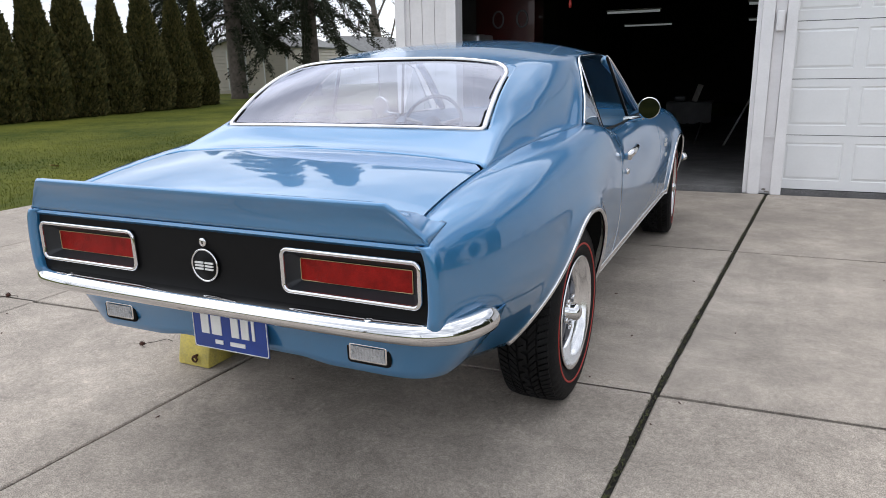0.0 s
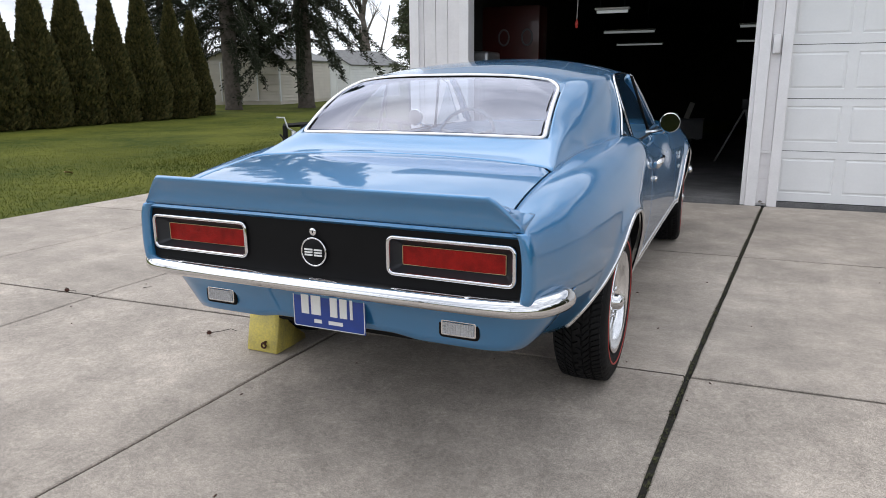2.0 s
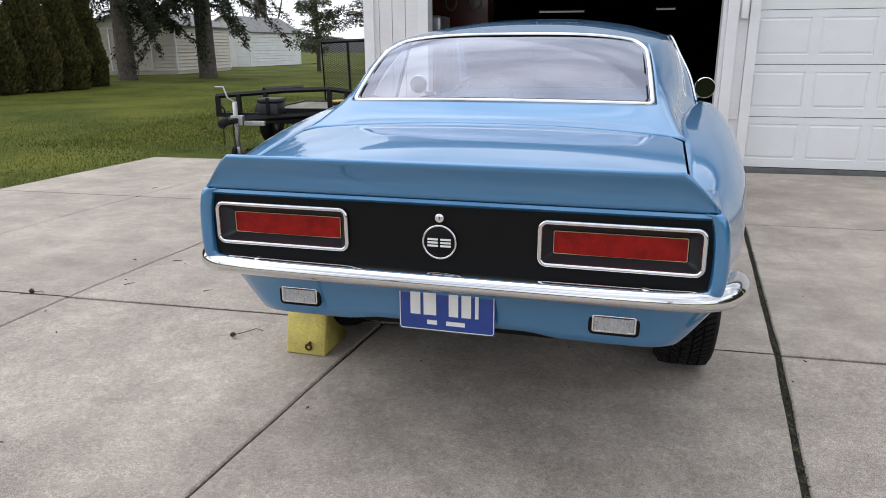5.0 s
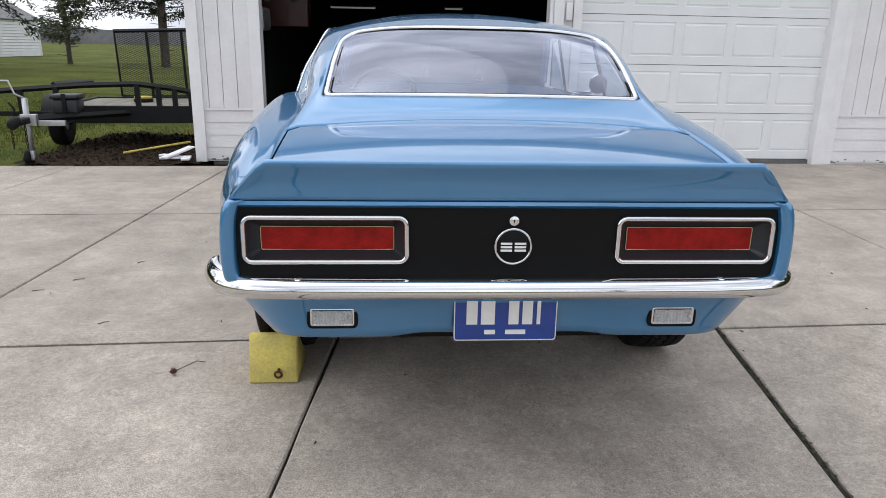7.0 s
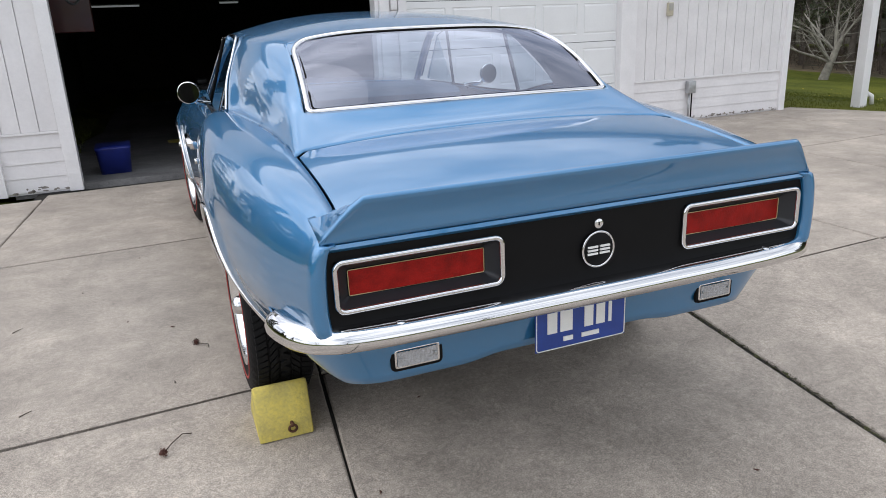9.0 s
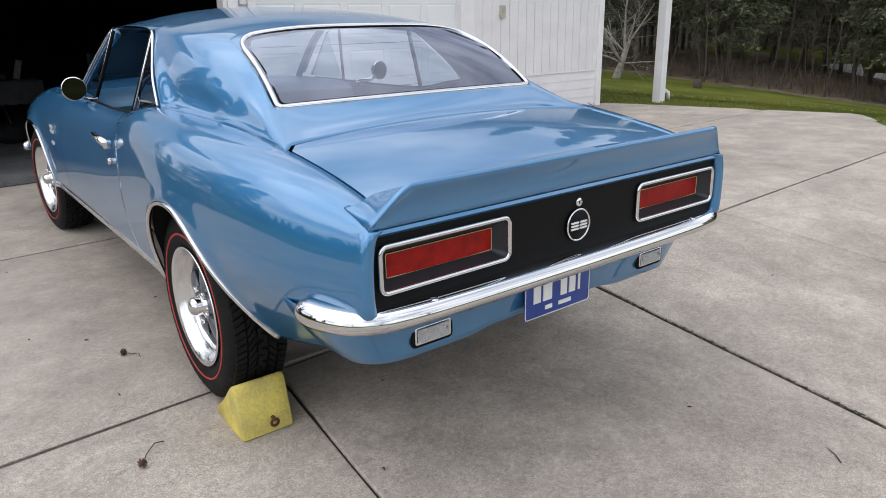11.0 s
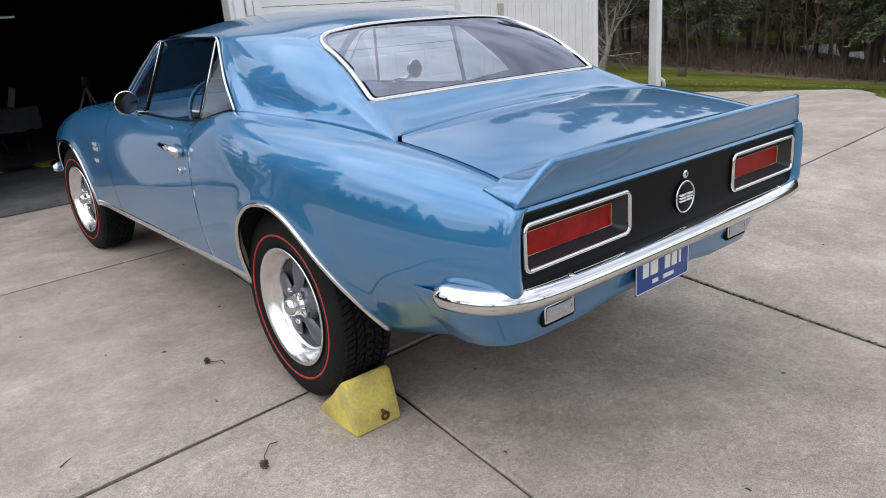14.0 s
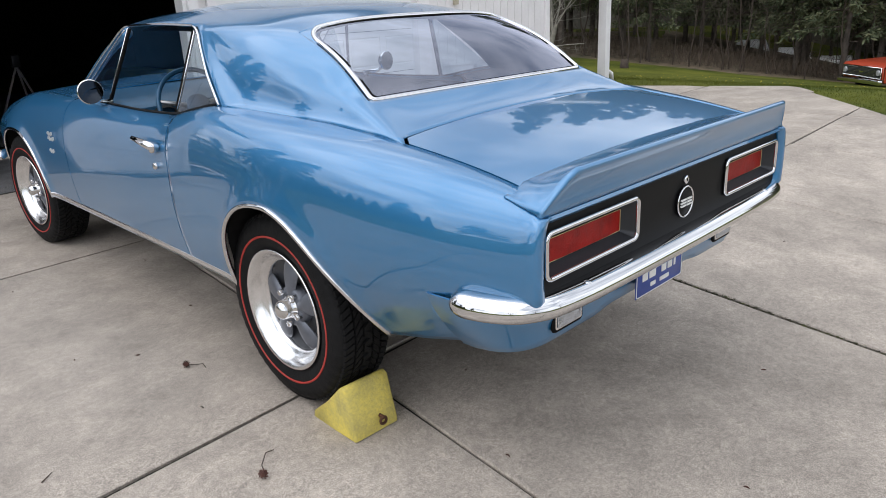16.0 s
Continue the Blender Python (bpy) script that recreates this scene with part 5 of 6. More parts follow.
# ---- small things on the driveway ----
chock = thing("wheel_chock", "worn yellow wheel chock with a rusty ring behind the wheel", "wheel chock", (CAR_X - 0.752, CAR_Y + 0.612, -0.012), 0)
prof = [(0.0, 0.002), (0.0, 0.02), (0.034, 0.170), (0.050, 0.177), (0.066, 0.170), (0.130, 0.105), (0.215, 0.030), (0.222, 0.002)]
rows = [[(x, y + (0.004 if abs(x) > 0.08 else 0), z - (0.006 if abs(x) > 0.08 and z > 0.1 else 0)) for y, z in prof] for x in (-0.086, -0.080, -0.03, 0.03, 0.080, 0.086)]
bm = grid_bm(rows)
for r in (0, -1):
    k = len(prof)
    vs = list(bm.verts)
    ring = vs[:k] if r == 0 else vs[-k:]
    bm.faces.new(ring)
bmesh.ops.recalc_face_normals(bm, faces=bm.faces)
part("chock_body", bm, YELLOW, chock)
loop = [(0.02 + 0.012 * math.cos(a), -0.010, 0.038 + 0.012 * math.sin(a)) for a in np.linspace(0, 6.283, 18, endpoint=False)]
part("chock_ring", tube_bm(loop, 0.0045, 6, True), RUST, chock, "rusty steel ring")
part("ring_eye", tube_bm([(0.02, 0.012, 0.05), (0.02, -0.014, 0.05)], 0.006, 8), RUST, chock)


def pine_cone(x, y, turn, ln):
    c = thing("pine_cone", "small brown pine cone with a curled stem, fallen on the concrete", "pine cone", (x, y, drive_z(x, y) + 0.001), turn, "fallen cones")
    bm = bmesh.new()
    for k in range(26):
        a, t = k * 2.4, k / 26
        r = 0.012 * math.sin(math.pi * (0.15 + 0.8 * t))
        p = Vector((0.022 * (t - 0.5), r * math.cos(a), 0.013 + r * math.sin(a)))
        d = Vector((0.004, 0.006 * math.cos(a), 0.006 * math.sin(a)))
        s = d.cross(Vector((1, 0, 0))).normalized() * 0.004
        bm.faces.new([bm.verts.new(q) for q in (p - s, p + s, p + d)])
    tube_bm([(-0.012, 0, 0.013), (0, 0, 0.013), (0.012, 0, 0.013)], [0.004, 0.011, 0.004], 8, bm=bm)
    part("cone_body", bm, CONE_BROWN, c)
    part("cone_stem", tube_bm([(0.01, 0, 0.012), (ln * 0.4, ln * 0.18, 0.006), (ln * 0.8, ln * 0.22, 0.012), (ln, ln * 0.1, 0.004)], 0.0016, 6), TWIG_BARK, c)


pine_cone(-2.788, 2.305, 40, 0.13)
pine_cone(-2.640, 3.118, -60, 0.08)
pine_cone(-4.085, 2.52, 10, 0.06)
for x, y, a, ln in ((-3.25, 2.765, 20, 0.045), (-3.40, 3.63, 30, 0.05), (-1.02, 1.07, 35, 0.075), (-2.735, 2.785, 80, 0.02), (-3.71, 2.745, 40, 0.05), (-4.13, 2.49, 20, 0.06), (-5.30, 5.02, 60, 0.06), (-3.61, 3.34, 10, 0.05), (-3.73, 3.18, 0, 0.05)):
    t = thing("twig", "short dark curved twig lying on the concrete", "twig", (x, y, drive_z(x, y) + 0.002), a, "fallen twigs")
    part("twig_stem", tube_bm([(0, 0, 0.002), (ln * 0.5, ln * 0.12, 0.004), (ln, ln * 0.35, 0.002)], [0.0022, 0.0018, 0.001], 6), TWIG_BARK, t)
for k in range(34):
    x, y = rng.uniform(-4.6, 0.6), rng.uniform(0.9, 4.6)
    s = rng.uniform(0.004, 0.010)
    bm = tube_bm([(-s, 0, 0.003), (0, 0.3 * s, 0.004), (s, 0, 0.003)], [0.001, 0.003, 0.001], 5)
    ob = part("bud_scale", bm, CONE_BROWN)
    ob.matrix_world = pose(x, y, drive_z(x, y), 0, 0, rng.uniform(0, 360))
    tagged(ob, "tiny dark bud scale fallen on the concrete", "debris", "fallen bits")
for x, y in ((-8.6, 4.6), (-8.9, 6.3), (-7.6, 9.2)):
    bm = grid_bm([[(0.05 * u * (1 - v * v), 0.07 * v, 0.02 * (u * u) + 0.015 * v) for u in np.linspace(-1, 1, 5)] for v in np.linspace(-0.9, 0.9, 6)])
    ob = part("dry_leaf", bm, LEAF_DRY)
    ob.matrix_world = pose(x, y, ground_z(x, y) + 0.03, 0, 0, rng.uniform(0, 360))
    tagged(ob, "curled dry tan leaf on the lawn", "leaf", "fallen leaves")

# ---- utility trailer: local x along its front, y towards the raised gate ----
TR = pose(-5.03, 8.59, 0.0, 0, 0, 7)
trailer = thing("utility_trailer", "black open utility trailer with a raised mesh ramp gate", "trailer")
trailer.matrix_world = TR
W, L = 0.80, 0.70
part("bed_frame", box_bm(-W, W, -L, -L + 0.06, 0.28, 0.47, 0.006), BLACK_STEEL, trailer, smooth=False)
part("bed_frame", box_bm(-W, W, L - 0.06, L, 0.36, 0.47, 0.006), BLACK_STEEL, trailer, smooth=False)
for sx in (-1, 1):
    part("bed_frame", box_bm(min(sx * W, sx * (W - 0.06)), max(sx * W, sx * (W - 0.06)), -L + 0.06, L - 0.06, 0.36, 0.47, 0.006), BLACK_STEEL, trailer, smooth=False)
for k in range(9):
    x = -W + 0.062 + k * 0.164
    part("bed_board", box_bm(x, x + 0.158, -L + 0.06, L - 0.06, 0.425, 0.455, 0.003), GREY_BARK, trailer, smooth=False)
rail_z = curve((-1.5, 0.61), (0.03, 0.705), (0.12, 0.70), (0.80, 0.59))
front_rail = [(x, -L + 0.03, float(rail_z(x))) for x in (-1.44, -0.5, 0.0, 0.06, 0.4, W)]
part("top_rail", tube_bm(front_rail, 0.030, 4), BLACK_STEEL, trailer, smooth=False)
part("side_rail", tube_bm([(W, -L + 0.03, 0.59), (W, L, 0.57)], 0.026, 4), BLACK_STEEL, trailer, smooth=False)
part("side_rail", tube_bm([(-W, -L + 0.03, 0.70), (-W, L, 0.66)], 0.026, 4), BLACK_STEEL, trailer, smooth=False)
for x in (-1.42, -1.14, -0.78, 0.05, 0.27, 0.44, 0.61, W - 0.02):
    part("rail_post", box_bm(x - 0.026, x + 0.026, -L, -L + 0.05, 0.38 if x < -1 else 0.47, float(rail_z(x)), 0.003), BLACK_STEEL, trailer, smooth=False)
part("corner_brace", box_bm(-1.45, -W, -L, -L + 0.05, 0.36, 0.41, 0.003), BLACK_STEEL, trailer, smooth=False)
for sx in (-1, 1):
    w = part("trailer_wheel", lathe_bm([(0.10, -0.07), (0.20, -0.085), (0.25, -0.07), (0.262, -0.04), (0.262, 0.04), (0.25, 0.07), (0.20, 0.085), (0.10, 0.07)], 36), RUBBER, trailer, "small black trailer wheel")
    w.matrix_local = pose(sx * 0.92, -0.2, 0.242)
    part("trailer_rim", lathe_bm([(0.13, 0.07), (0.12, 0.05), (0.05, 0.045), (0.001, 0.06)], 24), GALV, w)
    arc = [(-0.2 - 0.34 * math.cos(a), 0.27 + 0.30 * math.sin(a)) for a in np.linspace(0.15, math.pi - 0.15, 14)]
    part("wheel_fender", grid_bm([[(sx * 0.82, y, z), (sx * 1.02, y, z), (sx * 1.025, y, z - 0.03)] for y, z in arc]), BLACK_STEEL, trailer, "black steel mudguard", thick=0.005)
    part("tongue_bar", tube_bm([(-0.35 + sx * 0.30, -L, 0.40), (-0.74, -L - 0.85, 0.41)], 0.035, 4), BLACK_STEEL, trailer, smooth=False)
JX, JY = -0.74, -L - 0.95
part("hitch", box_bm(JX - 0.04, JX + 0.04, JY - 0.22, JY + 0.1, 0.385, 0.445, 0.012), BLACK_STEEL, trailer)
part("coupler", tube_bm([(JX, JY - 0.36, 0.40), (JX, JY - 0.28, 0.43), (JX, JY - 0.20, 0.42)], [0.045, 0.055, 0.035], 10), BLACK_STEEL, trailer, "black ball coupler")
part("coupler_lever", tube_bm([(JX, JY - 0.24, 0.46), (JX - 0.02, JY - 0.22, 0.55), (JX - 0.05, JY - 0.24, 0.60)], 0.011, 6), BLACK_STEEL, trailer)
for sx in (-1, 1):
    chain = bmesh.new()
    for k in range(7):
        c = Vector((JX + sx * 0.06 - 0.05, JY - 0.10, 0.37 - 0.033 * k))
        tube_bm([c + (Vector((0.010 * math.cos(a), 0, 0.022 * math.sin(a))) if k % 2 else Vector((0, 0.010 * math.cos(a), 0.022 * math.sin(a)))) for a in np.linspace(0, 6.283, 10, endpoint=False)], 0.004, 5, True, bm=chain)
    part("safety_chain", chain, MULCH, trailer, "rusty safety chain")
part("jack_bracket", box_bm(JX - 0.05, JX + 0.09, JY - 0.035, JY + 0.035, 0.36, 0.47, 0.006), GALV, trailer)
part("light_bar", box_bm(JX + 0.10, JX + 0.34, JY - 0.02, JY + 0.02, 0.36, 0.41, 0.004), GALV, trailer)
jack = part("jack", tube_bm([(JX, JY, 0.05), (JX, JY, 0.62)], 0.027, 12), GALV, trailer, "grey tongue jack")
part("jack_crank", tube_bm([(JX, JY, 0.62), (JX - 0.08, JY, 0.66), (JX - 0.12, JY, 0.78), (JX - 0.22, JY, 0.78)], 0.010, 8), GALV, jack)
part("jack_wheel", lathe_bm([(0.001, -0.025), (0.07, -0.025), (0.078, -0.015), (0.078, 0.015), (0.07, 0.025), (0.001, 0.025)], 22), RUBBER, jack).matrix_local = pose(JX - 0.03, JY, 0.055)
part("jack_foot", box_bm(JX - 0.03, JX + 0.03, JY - 0.03, JY + 0.03, 0.03, 0.12, 0.006), GALV, jack)
tray = part("battery_box", box_bm(-0.66, -0.42, -L - 0.50, -L - 0.26, 0.43, 0.575, 0.02), CHARCOAL, trailer, "dark grey plastic box on the tongue")
part("box_lid", box_bm(-0.675, -0.405, -L - 0.515, -L - 0.245, 0.577, 0.625, 0.018), CHARCOAL, tray)
part("box_strap", box_bm(-0.56, -0.52, -L - 0.519, -L - 0.505, 0.44, 0.632, 0.002), RUBBER, tray)
# the gate stands upright at the far edge of the bed
GX0, GX1, GT0, GT1 = -0.46, 1.05, 1.27, 1.33
gz = lambda x: GT0 + (GT1 - GT0) * (x - GX0) / (GX1 - GX0)
gate = part("ramp_gate", tube_bm([(GX0, L, 0.47), (GX0 - 0.02, L, gz(GX0)), (GX1, L, gz(GX1)), (GX1, L, 0.47)], 0.026, 4, True), BLACK_STEEL, trailer, "raised black ramp gate", smooth=False)
for x in (-0.08, 0.34, 0.74):
    part("gate_bar", tube_bm([(x, L, 0.47), (x - 0.02, L, gz(x))], 0.022, 4), BLACK_STEEL, gate, smooth=False)
bm = bmesh.new()
for sl in (0.45, -0.45):
    c = -3.0
    while c < 4.0:
        pts = []
        for k in range(61):
            x = GX0 + (GX1 - GX0) * k / 60
            z = c + sl * (x - GX0)
            if 0.47 < z < gz(x):
                pts.append((x, L, z))
        if len(pts) > 1:
            tube_bm([pts[0], pts[-1]], 0.0027, 3, bm=bm, ends=False)
        c += 0.026
part("gate_mesh", bm, BLACK_STEEL, gate, "expanded black steel mesh", smooth=False)
spool = thing("cable_reel", "small yellow and black reel lying in the trailer bed", "reel")
spool.matrix_world = TR
part("reel_body", cyl_bm((-0.06, 0.05, 0.475), (0, 0, 1), 0.11, 0.04, 24), BLACK_STEEL, spool)
part("reel_hub", cyl_bm((-0.06, 0.05, 0.51), (0, 0, 1), 0.10, 0.025, 20), YELLOW, spool)
for k, (x, y, z, a, ln) in enumerate(((-4.22, 7.02, 0.09, 62, 0.38), (-4.25, 6.95, 0.045, 20, 0.26), (-4.13, 6.97, 0.04, 100, 0.22), (-4.32, 7.05, 0.05, -20, 0.20))):
    b = part("wood_offcut", box_bm(-ln / 2, ln / 2, -0.040, 0.040, 0, 0.018, 0.003), WHITE_TRIM, smooth=False)
    b.matrix_world = pose(x, y, z, 0, -10 if k == 0 else 0, a)
    tagged(b, "weathered pale wood offcut beside the garage", "board", "offcuts")
b = part("yellow_pole", tube_bm([(-0.33, 0, 0.01), (0.33, 0, 0.10)], 0.011, 8), YELLOW)
b.matrix_world = pose(-4.52, 7.30, 0.05, 0, 0, 20)
tagged(b, "thin yellow pole lying on the bare earth", "pole")


# ---- trees ----
def tris_object(name, verts, faces, material, parent, label=""):
    me = bpy.data.meshes.new(name)
    me.from_pydata(verts, [], faces)
    me.materials.append(material)
    ob = new(name, me)
    ob.parent = parent
    if label:
        ob["label"] = label
    return ob


def tuft(vs, fs, p, d, ln, w, r):
    """One small flat spray of foliage from p along d."""
    d = d.normalized()
    s = d.cross(Vector((r.uniform(-1, 1), r.uniform(-1, 1), r.uniform(-1, 1)))).normalized() * w
    i = len(vs)
    vs.extend((p - s * 0.3, p + d * ln * 0.55 - s, p + d * ln, p + d * ln * 0.55 + s))
    fs.append((i, i + 1, i + 2, i + 3))


def arborvitae(h, rad, seed):
    r = random.Random(seed)
    t = thing("arborvitae", "dense dark green columnar arborvitae in a row on the lawn", "tree", group="row of arborvitae")
    part("trunk", tube_bm([(0, 0, -0.1), (0, 0, h * 0.5), (0, 0, h * 0.93)], [0.07, 0.05, 0.01], 8), BARK, t)
    vs, fs = [], []
    for k in range(21000):
        v = r.random() ** 1.25
        a = r.uniform(0, 6.283)
        lump = 1 + 0.20 * noise.noise(Vector((3 * math.cos(a), 3 * math.sin(a), v * 7 + seed)))
        shape = rad * (math.sin(math.pi * min(1, 0.30 + v * 0.25)) if v < 0.2 else 1.0 - 0.98 * ((v - 0.2) / 0.8) ** 0.9) * lump
        q = shape * (1 - 0.55 * r.random() ** 2)
        p = Vector((q * math.cos(a), q * math.sin(a), 0.0 + v * h * 1.005))
        tuft(vs, fs, p, Vector((math.cos(a) * 0.55, math.sin(a) * 0.55, r.uniform(0.3, 1.1))), r.uniform(0.07, 0.16), r.uniform(0.022, 0.045), r)
    tris_object("crown", vs, fs, ARBOR_LEAF, t)
    return t


def branch_tree(name, label, h, rad, seed, depth=4, spread=0.65, bark=GREY_BARK, group="", trunk_share=0.42):
    """A leafless tree: tapered trunk, limbs and twigs."""
    r = random.Random(seed)
    t = thing(name, label, "tree", group=group)
    trunk, limbs = bmesh.new(), bmesh.new()

    def grow(p, d, ln, rd, level, bm):
        pts, rads, q = [p], [rd], p
        for k in range(4):
            d = (d + Vector((r.gauss(0, 0.12), r.gauss(0, 0.12), r.gauss(0.03, 0.08)))).normalized()
            q = q + d * ln / 4
            pts.append(q)
            rads.append(rd * (1 - 0.14 * (k + 1)))
        tube_bm(pts, rads, 8 if level == 0 else 5 if level < 3 else 3, bm=bm, ends=False)
        if level < depth:
            for k in range(r.randint(3, 5) if level else 6 if trunk_share > 0.3 else 12):
                f = r.uniform(0.35 if level or trunk_share > 0.3 else 0.6, 1.0)
                b = pts[min(4, int(f * 4.01))]
                nd = (d * r.uniform(0.5, 1.0) + Vector((r.gauss(0, spread), r.gauss(0, spread), r.gauss(0.12, 0.35)))).normalized()
                grow(b, nd, (ln if level else h * 0.38) * r.uniform(0.5, 0.72), rads[-1] * r.uniform(0.45, 0.7), level + 1, limbs)
    grow(Vector((0, 0, -0.15)), Vector((0, 0, 1)), h * trunk_share, rad, 0, trunk)
    part("trunk", trunk, bark, t)
    part("limb_crown", limbs, bark, t)["kind"] = "stuff"
    return t


def conifer(name, label, h, rad, reach, bare, seed, leaf, group="", tufts=4200, droop=0.35, needle=1.0):
    """A spruce or pine: straight trunk, drooping boughs, needles in sprays."""
    r = random.Random(seed)
    t = thing(name, label, "tree", group=group)
    lean = (r.uniform(-0.02, 0.02), r.uniform(-0.02, 0.02))
    part("trunk", tube_bm([(lean[0] * z, lean[1] * z, z) for z in (-0.3, 0.15, h * 0.3, h * 0.7, h)], [rad * 1.35, rad, rad * 0.85, rad * 0.45, 0.02], 10), BARK, t)
    boughs = bmesh.new()
    vs, fs = [], []
    nb = int(h * (15 if needle < 0.7 else 9))
    for k in range(nb):
        z = bare + (h - bare) * (k / nb) ** 0.9
        ln = reach * (1 - 0.85 * ((z - bare) / (h - bare)) ** 1.2) * r.uniform(0.65, 1.1)
        a = r.uniform(0, 6.283)
        out = Vector((math.cos(a), math.sin(a), 0))
        pts = [Vector((0, 0, z)) + out * ln * s + Vector((0, 0, -droop * ln * s * s + 0.12 * ln * s)) for s in (0, 0.3, 0.65, 1.0)]
        tube_bm(pts, [0.03, 0.022, 0.014, 0.005], 4, bm=boughs, ends=False)
        for j in range(int(tufts / nb)):
            s = r.random() ** 0.7
            i = min(2, int(s * 3))
            p = pts[i].lerp(pts[i + 1], s * 3 - i) + Vector((r.gauss(0, 0.05), r.gauss(0, 0.05), r.gauss(-0.05, 0.07)))
            tuft(vs, fs, p, out * 0.6 + Vector((r.gauss(0, 0.6), r.gauss(0, 0.6), r.gauss(-0.35, 0.4))), r.uniform(0.16, 0.34) * needle, r.uniform(0.02, 0.05) * needle, r)
    for k in range(5):
        a, z = r.uniform(0, 6.283), r.uniform(bare * 0.25, bare)
        tube_bm([(0, 0, z), (0.5 * math.cos(a), 0.5 * math.sin(a), z + 0.05)], [0.02, 0.006], 4, bm=boughs)
    part("branchwork", boughs, BARK, t)["kind"] = "stuff"
    tris_object("crown", vs, fs, leaf, t)
    return t


def stand(t, x, y, turn=0.0, size=1.0, sink=0.0):
    t.matrix_world = pose(x, y, ground_z(x, y) - sink, 0, 0, turn) @ Matrix.Diagonal((size, size, size, 1))
    return t


arbs = [arborvitae(3.8, 0.70, 3), arborvitae(3.6, 0.66, 8)]
stand(arbs[0], -16.9, 10.75)
stand(arbs[1], -16.75, 11.8, 40)
for k, (x, y, s) in enumerate(((-16.85, 12.9, 1.02), (-16.75, 14.0, 0.95), (-16.75, 15.1, 0.97), (-16.6, 16.1, 0.93), (-17.0, 17.35, 0.82), (-17.0, 9.7, 1.05), (-17.2, 8.6, 0.98), (-17.3, 7.5, 1.05))):
    a = copy_thing(arbs[k % 2], pose(0, 0, 0))
    stand(a, x, y, 70 * k, s)

spruces = [conifer("spruce_tree", "large dark spruce with bare lower trunk and drooping boughs", 14, 0.30, 3.0, 2.3, 21, SPRUCE_LEAF, "spruces", 120000, 0.72, 0.55)]
stand(spruces[0], -18.4, 20.7, 0, 1.0)
stand(copy_thing(spruces[0], pose(0, 0, 0)), -16.9, 23.2, 130, 1.08)
juniper = conifer("juniper_tree", "open grey-green juniper behind the trailer", 5.4, 0.10, 1.5, 0.9, 33, PINE_LEAF, "", 11000, 0.0, 0.6)
stand(juniper, -15.55, 29.8)
back_pine = conifer("pine_tree", "open-crowned pine behind the trailer", 11, 0.18, 3.2, 1.9, 35, SPRUCE_LEAF, "", 52000, 0.05, 0.6)
stand(back_pine, -11.85, 30.1)
bare_a = branch_tree("bare_tree", "leafless grey-barked spreading tree on the lawn", 6.5, 0.135, 23, 5, 0.60, GREY_BARK, trunk_share=0.19)
stand(bare_a, 14.2, 14.4)
bare_b = branch_tree("bare_tree", "tall leafless tree in the distance", 10, 0.16, 11, 5, 0.52, FAR_BARK, "distant bare trees", trunk_share=0.32)
stand(bare_b, -25.4, 43.6, 0, 2.1)
for x, y, s, a in ((-28.5, 47, 1.5, 120), (-36, 38, 1.1, 200), (-42, 25, 1.0, 10), (-8, 60, 1.2, 300), (-5.5, -9.5, 1.1, 60), (2.5, -10.5, 1.15, 170), (-14, -6, 1.0, 220)):
    stand(copy_thing(bare_b, pose(0, 0, 0)), x, y, a, s)
for x, y, a, s in ((-31, 30, 90, 0.7), (-38, 8, 200, 0.8), (-34, 18, 30, 0.9)):
    stand(copy_thing(spruces[0], pose(0, 0, 0)), x, y, a, s)

# woods beyond the right-hand lawn
pines = [conifer("woods_pine", "tall dark pine at the edge of the woods", 11, 0.095, 2.2, 1.7, 50 + k, PINE_LEAF, "woods pines", 15000, 0.18, 0.85) for k in range(3)]
r = random.Random(77)
spots = []
for k in range(115):
    s = r.random()
    depth = 0.3 + 20 * r.random() ** 1.3
    x0, y0 = 16.2 + 8.3 * s + (3.0 * (s - 0.5)), 21.0 - 27.0 * s
    x, y = x0 + depth * 0.82, y0 + depth * 0.57
    if all((x - a) ** 2 + (y - b) ** 2 > 0.9 for a, b in spots):
        spots.append((x, y))
for k, (x, y) in enumerate(spots):
    t = pines[k] if k < 3 else copy_thing(pines[k % 3], pose(0, 0, 0))
    stand(t, x, y, r.uniform(0, 360), r.uniform(0.75, 1.2))
thin = branch_tree("woods_sapling", "thin leafless sapling at the edge of the woods", 6, 0.032, 91, 4, 0.42, TWIG_BARK, "woods saplings")
stand(thin, 18.0, 14.0)
for k in range(75):
    s = r.random()
    stand(copy_thing(thin, pose(0, 0, 0)), 15.8 + 8.3 * s + 3.0 * (s - 0.5) + r.uniform(-0.3, 3), 21.0 - 27.0 * s + r.uniform(-0.5, 2), r.uniform(0, 360), r.uniform(0.5, 1.1))
vs, fs = [], []
for k in range(34000):
    s = r.random()
    d = r.uniform(-0.6, 7)
    x, y = 16.4 + 8.3 * s + 3.0 * (s - 0.5) + d * 0.82, 21.0 - 27.0 * s + d * 0.57
    p = Vector((x, y, ground_z(x, y) + abs(r.gauss(0, 0.22))))
    tuft(vs, fs, p, Vector((r.gauss(0, 0.5), r.gauss(0, 0.5), 1)), r.uniform(0.10, 0.42), r.uniform(0.002, 0.008), r)
me = bpy.data.meshes.new("underbrush")
me.from_pydata(vs, [], fs)
me.materials.append(BRUSH_LEAF)
tagged(new("underbrush", me), "brown leafless brush along the foot of the woods", "brush", kind="stuff")
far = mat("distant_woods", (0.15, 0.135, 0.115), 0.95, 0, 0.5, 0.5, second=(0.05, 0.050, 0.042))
rows = []
